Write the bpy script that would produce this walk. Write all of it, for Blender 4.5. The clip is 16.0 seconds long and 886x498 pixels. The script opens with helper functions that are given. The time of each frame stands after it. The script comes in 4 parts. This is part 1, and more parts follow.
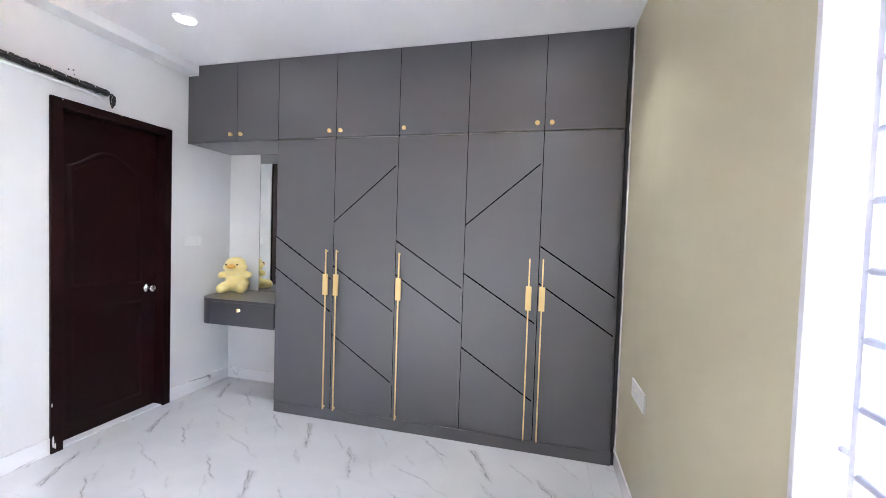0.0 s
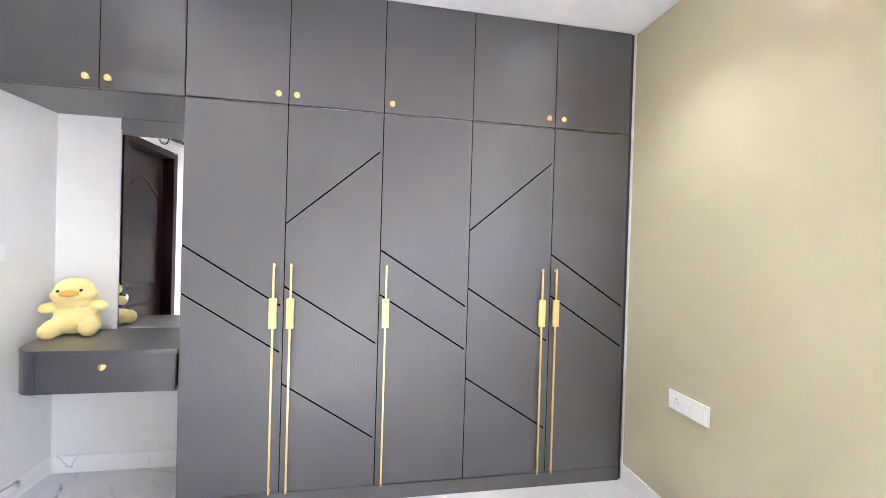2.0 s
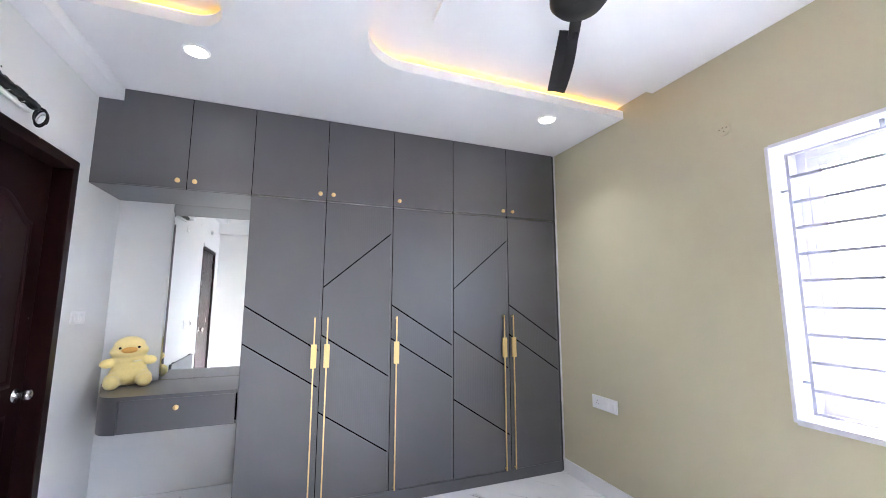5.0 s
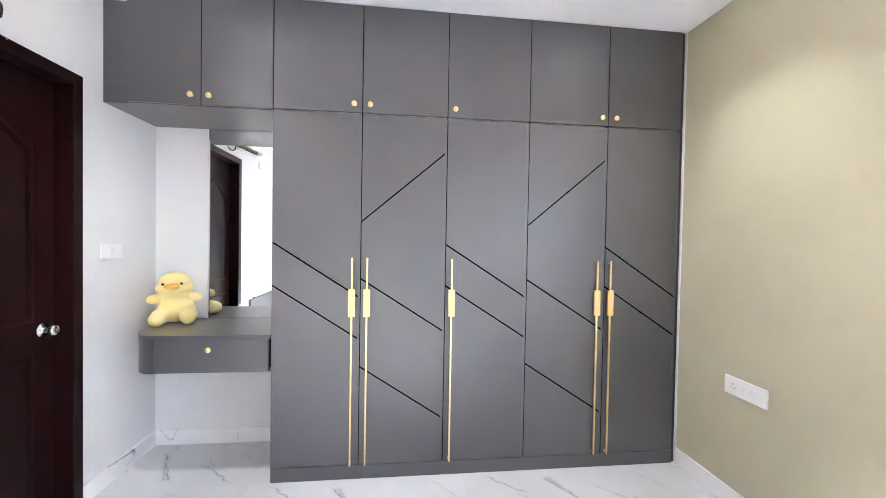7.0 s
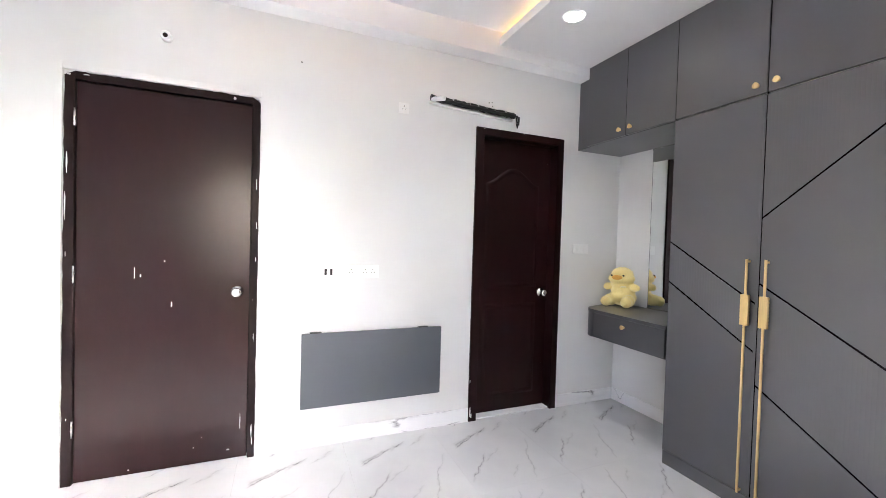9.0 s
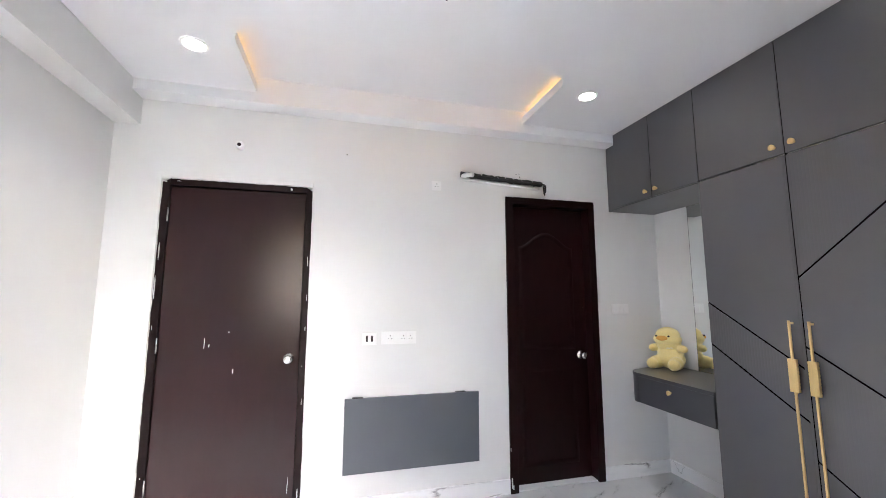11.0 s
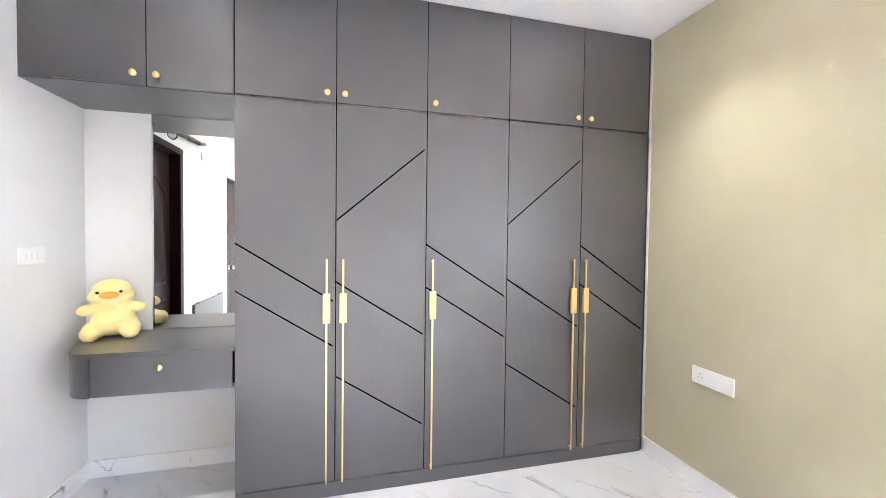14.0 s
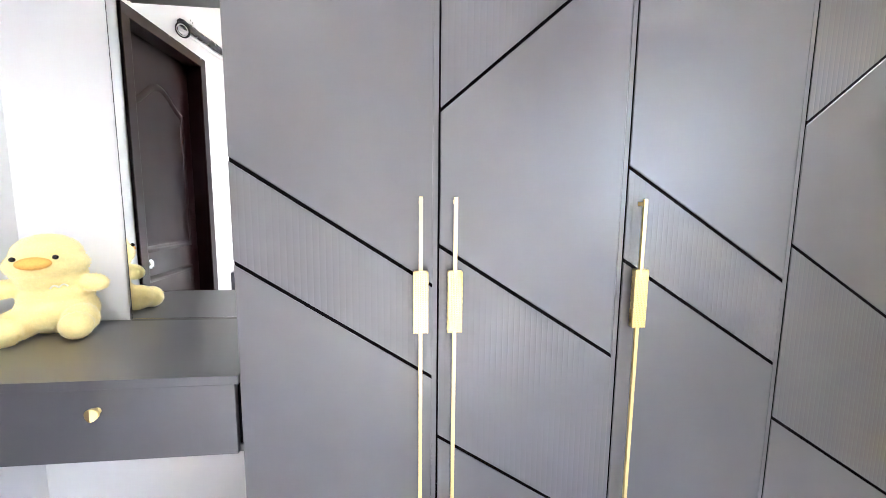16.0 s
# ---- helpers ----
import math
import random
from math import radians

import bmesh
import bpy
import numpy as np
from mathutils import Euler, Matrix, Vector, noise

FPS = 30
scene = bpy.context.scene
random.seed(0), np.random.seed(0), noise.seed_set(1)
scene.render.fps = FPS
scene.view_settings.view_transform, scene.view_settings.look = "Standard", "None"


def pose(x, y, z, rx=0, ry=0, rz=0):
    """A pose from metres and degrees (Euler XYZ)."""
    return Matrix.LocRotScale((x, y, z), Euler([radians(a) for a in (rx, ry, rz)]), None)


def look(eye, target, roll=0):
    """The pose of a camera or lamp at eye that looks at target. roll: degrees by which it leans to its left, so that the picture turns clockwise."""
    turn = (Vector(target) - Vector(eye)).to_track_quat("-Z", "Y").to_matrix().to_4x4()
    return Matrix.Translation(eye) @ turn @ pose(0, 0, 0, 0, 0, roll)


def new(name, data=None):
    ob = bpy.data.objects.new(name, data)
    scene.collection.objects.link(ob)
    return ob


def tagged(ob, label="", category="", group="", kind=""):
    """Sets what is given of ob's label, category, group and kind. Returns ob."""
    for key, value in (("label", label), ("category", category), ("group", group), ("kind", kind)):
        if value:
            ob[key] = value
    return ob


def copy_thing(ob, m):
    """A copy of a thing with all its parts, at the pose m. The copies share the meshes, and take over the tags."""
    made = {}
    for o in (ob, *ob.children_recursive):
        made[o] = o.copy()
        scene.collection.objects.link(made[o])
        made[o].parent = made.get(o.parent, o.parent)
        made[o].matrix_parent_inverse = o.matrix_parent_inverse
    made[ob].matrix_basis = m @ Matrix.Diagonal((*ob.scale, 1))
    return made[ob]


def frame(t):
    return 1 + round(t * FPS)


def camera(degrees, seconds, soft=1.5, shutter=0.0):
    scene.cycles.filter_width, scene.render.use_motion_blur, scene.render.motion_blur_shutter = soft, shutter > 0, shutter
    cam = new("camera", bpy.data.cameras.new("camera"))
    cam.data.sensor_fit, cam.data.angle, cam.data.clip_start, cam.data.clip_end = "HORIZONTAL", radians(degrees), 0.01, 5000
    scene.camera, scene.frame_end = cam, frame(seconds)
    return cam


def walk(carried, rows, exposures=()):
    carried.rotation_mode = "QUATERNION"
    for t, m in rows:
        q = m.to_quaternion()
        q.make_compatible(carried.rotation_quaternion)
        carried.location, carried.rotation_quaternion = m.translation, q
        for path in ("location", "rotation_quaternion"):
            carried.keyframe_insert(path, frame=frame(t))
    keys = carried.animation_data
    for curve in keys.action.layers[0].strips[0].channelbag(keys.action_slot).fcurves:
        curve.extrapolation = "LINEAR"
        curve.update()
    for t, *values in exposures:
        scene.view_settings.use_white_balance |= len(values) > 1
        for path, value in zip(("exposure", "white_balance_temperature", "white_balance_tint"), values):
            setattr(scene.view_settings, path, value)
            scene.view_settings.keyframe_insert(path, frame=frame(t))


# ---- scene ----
cam = camera(97.4, 16.0, soft=0.7)
PATH = [
    (0, (-0.016, 0.024, 1.403), (-0.501, 1.964, 1.336), 1.9),
    (0.5, (-0.211, 0.15, 1.376), (-0.587, 2.114, 1.355), 2.4),
    (1, (-0.473, 0.314, 1.39), (-0.664, 2.305, 1.402), 2.5),
    (1.5, (-0.741, 0.499, 1.409), (-0.662, 2.498, 1.428), 2.2),
    (2, (-1.037, 0.479, 1.39), (-0.688, 2.448, 1.374), 1.7),
    (2.5, (-1.289, 0.296, 1.372), (-0.733, 2.215, 1.298), 1.1),
    (3, (-1.536, 0.062, 1.384), (-0.832, 1.933, 1.321), 0.4),
    (3.5, (-1.669, -0.115, 1.394), (-0.935, 1.745, 1.369), 0.3),
    (4, (-1.678, -0.216, 1.38), (-0.951, 1.646, 1.441), 0.4),
    (4.2, (-1.689, -0.232, 1.398), (-0.964, 1.628, 1.529), 0.2),
    (4.6, (-1.690, -0.250, 1.400), (-0.975, 1.600, 1.660), 0.0),
    (5.2, (-1.675, -0.200, 1.390), (-0.965, 1.660, 1.650), 0.1),
    (5.8, (-1.625, -0.075, 1.365), (-0.945, 1.800, 1.480), 0.5),
    (6.3, (-1.564, 0.049, 1.348), (-0.937, 1.948, 1.343), 0.8),
    (6.5, (-1.488, 0.119, 1.381), (-0.943, 2.043, 1.353), 0.5),
    (7, (-1.279, 0.347, 1.377), (-1.05, 2.334, 1.338), 1.0),
    (7.5, (-1.033, 0.445, 1.378), (-1.278, 2.429, 1.324), 2.0),
    (8, (-0.807, 0.464, 1.343), (-1.743, 2.23, 1.264), 2.6),
    (8.5, (-0.604, 0.471, 1.327), (-2.155, 1.729, 1.225), 2.5),
    (9, (-0.305, 0.428, 1.32), (-2.156, 1.183, 1.28), 1.7),
    (9.2, (-0.228, 0.412, 1.336), (-2.122, 1.05, 1.407), 1.3),
    (9.6, (-0.150, 0.430, 1.360), (-2.085, 0.960, 1.620), 0.9),
    (10.25, (-0.090, 0.470, 1.385), (-2.030, 0.950, 1.740), 0.4),
    (10.9, (-0.110, 0.495, 1.390), (-2.040, 0.990, 1.660), 0.1),
    (11.3, (-0.156, 0.49, 1.381), (-2.074, 1.041, 1.505), 0.2),
    (11.5, (-0.21, 0.466, 1.352), (-2.105, 1.107, 1.364), 0.9),
    (11.8, (-0.348, 0.421, 1.342), (-2.14, 1.305, 1.252), 2.3),
    (12, (-0.447, 0.397, 1.341), (-2.134, 1.469, 1.25), 1.9),
    (12.5, (-0.744, 0.444, 1.364), (-1.916, 2.063, 1.306), 2.1),
    (13, (-0.953, 0.433, 1.38), (-1.406, 2.382, 1.37), 2.0),
    (13.5, (-1.205, 0.45, 1.386), (-1.059, 2.445, 1.368), 1.3),
    (14, (-1.458, 0.469, 1.392), (-0.956, 2.404, 1.339), 0.7),
    (14.5, (-1.632, 0.519, 1.335), (-1.093, 2.441, 1.209), 0.7),
    (15, (-1.633, 0.877, 1.313), (-1.193, 2.823, 1.172), 0.4),
    (15.5, (-1.629, 1.265, 1.307), (-1.259, 3.222, 1.124), 0.2),
    (16, (-1.584, 1.645, 1.263), (-1.366, 3.619, 1.025), 0.6),
]
STOPS = 4.34                   # the room's daylight level
EXPOSURES = [(t, STOPS + e, k, 14) for t, e, k in (
    (0, 0.90, 5980), (0.5, 1.10, 6000), (1.5, 1.55, 6300), (2.0, 1.50, 6250), (2.5, 1.35, 6000), (3.2, 1.04, 5850), (4.2, 0.82, 5800), (6.3, 1.00, 6000), (7.5, 1.55, 6150),
    (8, 1.34, 6100), (8.5, 0.88, 6200), (9, 0.58, 6350), (11.5, 0.30, 6250), (12, 0.50, 6350), (12.5, 0.98, 6450), (13, 1.62, 6400),
    (13.5, 1.68, 6450), (14, 1.52, 6350), (14.5, 1.38, 6150), (15.5, 1.66, 6100), (16, 1.82, 6150))]
walk(cam, [(t, look(eye, target, roll)) for t, eye, target, roll in PATH], EXPOSURES)

# ---- world and lights ----
SUN_DIR = Vector((-1.0, -0.21, -0.66)).normalized()      # the way the sunlight travels
world = bpy.data.worlds.new("sky")
scene.world = world
world.use_nodes = True
wn = world.node_tree
sky = wn.nodes.new("ShaderNodeTexSky")
sky.sky_type, sky.sun_disc = "NISHITA", False
sky.sun_elevation, sky.sun_rotation = math.asin(-SUN_DIR.z), math.atan2(-SUN_DIR.x, -SUN_DIR.y)
sky.dust_density, sky.air_density = 1.5, 1.0
wn.links.new(sky.outputs[0], wn.nodes["Background"].inputs[0])
wn.nodes["Background"].inputs[1].default_value = 0.13

sun_data = bpy.data.lights.new("sun", "SUN")
sun_data.energy, sun_data.angle, sun_data.color = 0.8, radians(0.6), (1.0, 0.96, 0.91)
sun = new("sun", sun_data)
sun.matrix_world = look((8, 2, 7), Vector((8, 2, 7)) + SUN_DIR)

# the beams of the four recessed downlights
for x, y in ((-2.222, 2.020), (-0.019, 2.010), (-2.277, -0.290), (-0.030, -0.290)):
    beam = bpy.data.lights.new("downlight_beam", "SPOT")
    beam.energy, beam.color, beam.shadow_soft_size = 1.35, (1.0, 0.98, 0.95), 0.045
    beam.spot_size, beam.spot_blend = radians(110), 1.0
    new("downlight_beam", beam).matrix_world = pose(x, y, 2.675)


# ---- materials ----
def material(name, colour, rough=0.5, metal=0.0, coat=0.0):
    m = bpy.data.materials.new(name)
    m.use_nodes = True
    b = m.node_tree.nodes["Principled BSDF"]
    b.inputs["Base Color"].default_value = (*colour, 1)
    b.inputs["Roughness"].default_value = rough
    b.inputs["Metallic"].default_value = metal
    b.inputs["Coat Weight"].default_value = coat
    b.inputs["Coat Roughness"].default_value = 0.05
    return m


def node(m, kind, **values):
    n = m.node_tree.nodes.new(kind)
    for key, value in values.items():
        n.inputs[key].default_value = value
    return n


def wire(m, a, b):
    m.node_tree.links.new(a, b)


def coords(m, scale=(1, 1, 1), turn=(0, 0, 0)):
    c = node(m, "ShaderNodeNewGeometry")
    p = node(m, "ShaderNodeMapping", Scale=scale, Rotation=turn)
    wire(m, c.outputs["Position"], p.inputs["Vector"])
    return p.outputs["Vector"]


def coords_of(m, vector, scale, turn):
    """A vector turned about z and stretched."""
    p = node(m, "ShaderNodeMapping", Scale=scale)
    q = node(m, "ShaderNodeMapping", Rotation=(0, 0, -turn))
    wire(m, vector, q.inputs["Vector"])
    wire(m, q.outputs["Vector"], p.inputs["Vector"])
    return p.outputs["Vector"]


def noise_of(m, vector, scale, detail=4, rough=0.55, distortion=0.0):
    n = node(m, "ShaderNodeTexNoise", Scale=scale, Detail=detail, Roughness=rough, Distortion=distortion)
    wire(m, vector, n.inputs["Vector"])
    return n.outputs["Fac"]


def ramp(m, value, *stops):
    r = node(m, "ShaderNodeValToRGB")
    wire(m, value, r.inputs["Fac"])
    while len(r.color_ramp.elements) < len(stops):
        r.color_ramp.elements.new(0.5)
    for e, (at, c) in zip(r.color_ramp.elements, stops):
        e.position, e.color = at, (*c, 1) if isinstance(c, tuple) else (c, c, c, 1)
    return r.outputs["Color"]


def mix(m, fac, a, b, blend="MIX"):
    x = m.node_tree.nodes.new("ShaderNodeMix")
    x.data_type, x.blend_type = "RGBA", blend
    for socket, v in ((x.inputs["Factor"], fac), (x.inputs["A"], a), (x.inputs["B"], b)):
        if isinstance(v, (int, float)):
            socket.default_value = v if socket.type == "VALUE" else (v, v, v, 1)
        elif isinstance(v, tuple):
            socket.default_value = (*v, 1)
        else:
            wire(m, v, socket)
    return x.outputs["Result"]


def bump(m, height, strength=0.1, distance=0.002):
    b = node(m, "ShaderNodeBump", Strength=strength, Distance=distance)
    wire(m, height, b.inputs["Height"])
    wire(m, b.outputs["Normal"], m.node_tree.nodes["Principled BSDF"].inputs["Normal"])


def paint_wall(name, colour, rough=0.55):
    """Emulsion paint: roller stipple, faint uneven coats."""
    m = material(name, colour, rough)
    bs = m.node_tree.nodes["Principled BSDF"]
    v = coords(m)
    patch = noise_of(m, v, 1.3, 5)
    wire(m, mix(m, ramp(m, patch, (0.3, 0.955), (0.7, 1.0)), 0.0, colour, "MIX"), bs.inputs["Base Color"])
    wire(m, ramp(m, noise_of(m, v, 3.0, 3), (0.3, rough - 0.08), (0.7, rough + 0.08)), bs.inputs["Roughness"])
    bump(m, noise_of(m, v, 220, 3), 0.12, 0.001)
    return m


def grained(name, colour, rough, scale=(1, 1, 1), amount=0.12, size=60, coat=0.0, relief=0.05, uneven=0.015):
    """A base colour with grain at two sizes, uneven gloss and fine relief."""
    m = material(name, colour, rough, 0, coat)
    bs = m.node_tree.nodes["Principled BSDF"]
    v = coords(m, scale)
    fine, broad = noise_of(m, v, size, 4), noise_of(m, v, 2.2, 3)
    dark = tuple(c * (1 - amount) for c in colour)
    light = tuple(min(1, c * (1 + amount)) for c in colour)
    col = mix(m, ramp(m, fine, (0.3, 0.0), (0.7, 1.0)), dark, light)
    wire(m, mix(m, ramp(m, broad, (0.35, 0.0), (0.65, 0.35)), col, colour), bs.inputs["Base Color"])
    wire(m, ramp(m, broad, (0.3, max(0.02, rough - uneven)), (0.7, rough + uneven)), bs.inputs["Roughness"])
    bump(m, fine, relief, 0.001)
    return m


def marble(name, rough, vein=1.0):
    """Polished white porcelain with sparse broken grey veins and cloudy patches."""
    m = material(name, (0.8, 0.8, 0.8), rough)
    bs = m.node_tree.nodes["Principled BSDF"]
    v = coords(m, (1.0, 0.30, 1.0), (0, 0, radians(-50)))
    warp = node(m, "ShaderNodeTexNoise", Scale=4.0, Detail=6, Roughness=0.66)
    wire(m, v, warp.inputs["Vector"])
    offset = node(m, "ShaderNodeVectorMath")
    offset.operation = "MULTIPLY_ADD"
    wire(m, warp.outputs["Color"], offset.inputs[0])
    offset.inputs[1].default_value = (0.15, 0.15, 0.15)
    wire(m, v, offset.inputs[2])
    vo = offset.outputs[0]

    def veins(scale, width, seed):
        n = node(m, "ShaderNodeTexNoise", Scale=scale, Detail=1, Roughness=0.3)
        n.noise_dimensions = "4D"
        n.inputs["W"].default_value = seed
        wire(m, vo, n.inputs["Vector"])
        d = node(m, "ShaderNodeMath")
        d.operation = "SUBTRACT"
        wire(m, n.outputs["Fac"], d.inputs[0])
        d.inputs[1].default_value = 0.5
        a = node(m, "ShaderNodeMath")
        a.operation = "ABSOLUTE"
        wire(m, d.outputs[0], a.inputs[0])
        return ramp(m, a.outputs[0], (0.0, 1.0), (width * 0.3, 0.7), (width, 0.0))

    mask = ramp(m, noise_of(m, v, 5.0, 4), (0.505, 0.0), (0.575, 1.0))
    mask_b = ramp(m, noise_of(m, v, 4.3, 3), (0.53, 0.0), (0.68, 0.8))
    cloud = ramp(m, noise_of(m, vo, 1.4, 4), (0.45, (0.88, 0.88, 0.885)), (0.80, (0.76, 0.765, 0.775)))
    strong = mix(m, 1.0, veins(4.2, 0.0075, 1.7), mask, "MULTIPLY")
    faint = mix(m, 1.0, veins(3.1, 0.035, 5.2), mask_b, "MULTIPLY")
    c = mix(m, faint, cloud, (0.55, 0.55, 0.56))
    d = 0.20 * vein + 0.6 * (1 - vein)
    c = mix(m, strong, c, (d, d, d))
    wire(m, c, bs.inputs["Base Color"])
    wire(m, ramp(m, noise_of(m, coords(m), 1.1, 4), (0.3, rough), (0.7, rough + 0.03)), bs.inputs["Roughness"])
    return m


# the print that every floor tile carries: start, end, half width, strength
VEINS = (((-0.150, 0.240), (0.065, -0.090), 0.030, 0.95), ((-0.120, 0.230), (-0.020, 0.060), 0.050, 0.50),
         ((0.120, 0.150), (0.300, -0.040), 0.014, 0.70), ((-0.500, 0.275), (-0.230, 0.075), 0.016, 1.00),
         ((-0.580, -0.060), (-0.150, -0.275), 0.014, 0.60), ((0.300, 0.030), (0.450, -0.290), 0.026, 0.85),
         ((0.330, -0.010), (0.420, -0.150), 0.050, 0.40), ((-0.030, -0.080), (0.110, -0.260), 0.018, 0.45),
         ((0.400, 0.270), (0.540, 0.100), 0.016, 0.45), ((-0.340, 0.130), (-0.220, -0.040), 0.030, 0.30),
         ((0.480, -0.050), (0.580, -0.240), 0.022, 0.35), ((-0.520, 0.060), (-0.420, -0.060), 0.020, 0.28))


def printed_tile(name, rough):
    """Glazed white porcelain, each tile printed with the same broken grey veins."""
    m = material(name, (0.8, 0.8, 0.8), rough)
    bs = m.node_tree.nodes["Principled BSDF"]
    place = node(m, "ShaderNodeTexCoord").outputs["Object"]
    warped = place
    for scale, amount in ((5.0, 0.10), (24.0, 0.030)):
        n = node(m, "ShaderNodeTexNoise", Scale=scale, Detail=4, Roughness=0.6)
        wire(m, place, n.inputs["Vector"])
        off = node(m, "ShaderNodeVectorMath")
        off.operation = "MULTIPLY_ADD"
        wire(m, n.outputs["Color"], off.inputs[0])
        off.inputs[1].default_value = (amount, amount, 0)
        wire(m, warped, off.inputs[2])
        back = node(m, "ShaderNodeVectorMath")
        back.operation = "SUBTRACT"
        wire(m, off.outputs[0], back.inputs[0])
        back.inputs[1].default_value = (amount / 2, amount / 2, 0)
        warped = back.outputs[0]

    def calc(op, a, b=0.0, clamp=False):
        n = node(m, "ShaderNodeMath")
        n.operation, n.use_clamp = op, clamp
        for socket, v in zip(n.inputs, (a, b)):
            if isinstance(v, (int, float)):
                socket.default_value = v
            else:
                wire(m, v, socket)
        return n.outputs[0]

    core, haze = 0.0, 0.0
    for (x0, y0), (x1, y1), w, strength in VEINS:
        p = node(m, "ShaderNodeMapping", Location=(x0, y0, 0), Rotation=(0, 0, math.atan2(y1 - y0, x1 - x0)), Scale=(math.hypot(x1 - x0, y1 - y0), w, 1))
        p.vector_type = "TEXTURE"
        wire(m, warped, p.inputs["Vector"])
        xyz = node(m, "ShaderNodeSeparateXYZ")
        wire(m, p.outputs["Vector"], xyz.inputs[0])
        along = calc("MULTIPLY", calc("MULTIPLY", xyz.outputs["X"], calc("SUBTRACT", 1.0, xyz.outputs["X"])), 6.0, True)
        across = calc("SUBTRACT", 1.0, calc("ABSOLUTE", xyz.outputs["Y"]), True)
        one = calc("MULTIPLY", calc("MULTIPLY", along, across), strength)
        haze = calc("MAXIMUM", calc("MULTIPLY", one, 0.45), haze)
        core = calc("MAXIMUM", calc("MULTIPLY", calc("MULTIPLY", along, calc("POWER", across, 7.0)), strength * 0.9), core)
    streak = coords_of(m, place, (9.0, 34.0, 1.0), radians(-57))
    broken = ramp(m, noise_of(m, streak, 1.0, 5, 0.6), (0.36, 0.0), (0.60, 1.0))
    fine = ramp(m, noise_of(m, place, 16.0, 4, 0.6), (0.38, 0.15), (0.58, 1.0))
    cloud = ramp(m, noise_of(m, place, 3.2, 5), (0.40, (0.74, 0.74, 0.745)), (0.75, (0.67, 0.675, 0.685)))
    c = mix(m, mix(m, 1.0, haze, broken, "MULTIPLY"), cloud, (0.40, 0.40, 0.41))
    c = mix(m, mix(m, 1.0, core, fine, "MULTIPLY"), c, (0.10, 0.10, 0.105))
    wire(m, c, bs.inputs["Base Color"])
    wire(m, ramp(m, noise_of(m, coords(m), 1.1, 4), (0.3, rough), (0.7, rough + 0.03)), bs.inputs["Roughness"])
    return m


def glow(name, colour, strength):
    m = material(name, (0.8, 0.8, 0.8), 0.5)
    b = m.node_tree.nodes["Principled BSDF"]
    b.inputs["Emission Color"].default_value = (*colour, 1)
    b.inputs["Emission Strength"].default_value = strength
    return m


WHITE = paint_wall("white_wall_paint", (0.75, 0.75, 0.74), 0.42)
CEIL = paint_wall("white_ceiling_paint", (0.82, 0.82, 0.83), 0.6)
OLIVE = paint_wall("olive_wall_paint", (0.53, 0.49, 0.34), 0.45)
FLOOR = printed_tile("polished_marble_tile", 0.05)
GROUT = material("white_grout", (0.70, 0.70, 0.69), 0.8)
SKIRT = marble("marble_skirting", 0.10, 0.85)
LAMINATE = grained("dark_grey_matt_laminate", (0.0245, 0.0236, 0.0295), 0.47, amount=0.06, size=400, relief=0.02)
TABLE_GREY = grained("mid_grey_laminate", (0.095, 0.105, 0.120), 0.42, amount=0.06, size=400, relief=0.02)
GROOVE = material("black_groove", (0.003, 0.003, 0.0035), 0.7)
CARCASS = grained("dark_carcass_board", (0.03, 0.03, 0.033), 0.5, amount=0.1, size=90)
BROWN = grained("dark_brown_gloss_paint", (0.0115, 0.0026, 0.0028), 0.36, (1, 1, 0.25), 0.2, 30, relief=0.04, uneven=0.0)
MAROON = grained("maroon_brown_door_skin", (0.024, 0.0100, 0.0105), 0.25, (1, 1, 0.3), 0.05, 25, relief=0.03, uneven=0.0)
FRAME2 = grained("rough_brown_frame_paint", (0.015, 0.0075, 0.0075), 0.45, (1, 1, 0.5), 0.3, 22, relief=0.3)
GOLD = grained("brushed_gold", (0.86, 0.67, 0.31), 0.34, (40, 40, 1), 0.08, 12, relief=0.03)
STEEL = material("satin_steel", (0.72, 0.71, 0.69), 0.22, 1.0)
PLASTIC = grained("white_plastic", (0.82, 0.82, 0.81), 0.3, amount=0.02, size=80, relief=0.01)
SLOT = material("dark_socket_slot", (0.01, 0.01, 0.01), 0.6)
UPVC = grained("white_window_frame", (0.66, 0.65, 0.70), 0.35, amount=0.03, size=40, relief=0.02)
GRILLE = grained("white_painted_steel", (0.52, 0.51, 0.57), 0.4, amount=0.05, size=60, relief=0.05)
BLACKFOAM = grained("black_pipe_wrap", (0.012, 0.012, 0.013), 0.45, amount=0.4, size=45, relief=0.6)
TAPE = grained("white_plaster_tape", (0.75, 0.75, 0.73), 0.6, amount=0.1, size=60, relief=0.3)
FAN_BLACK = grained("matt_black_fan", (0.018, 0.017, 0.017), 0.45, amount=0.1, size=90)
# render of the distant buildings, its colour lightened to stand in for haze
CONCRETE = grained("haze_pale_render", (0.80, 0.79, 0.77), 0.8, amount=0.1, size=6)
for metal in (GOLD,):
    metal.node_tree.nodes["Principled BSDF"].inputs["Metallic"].default_value = 1.0

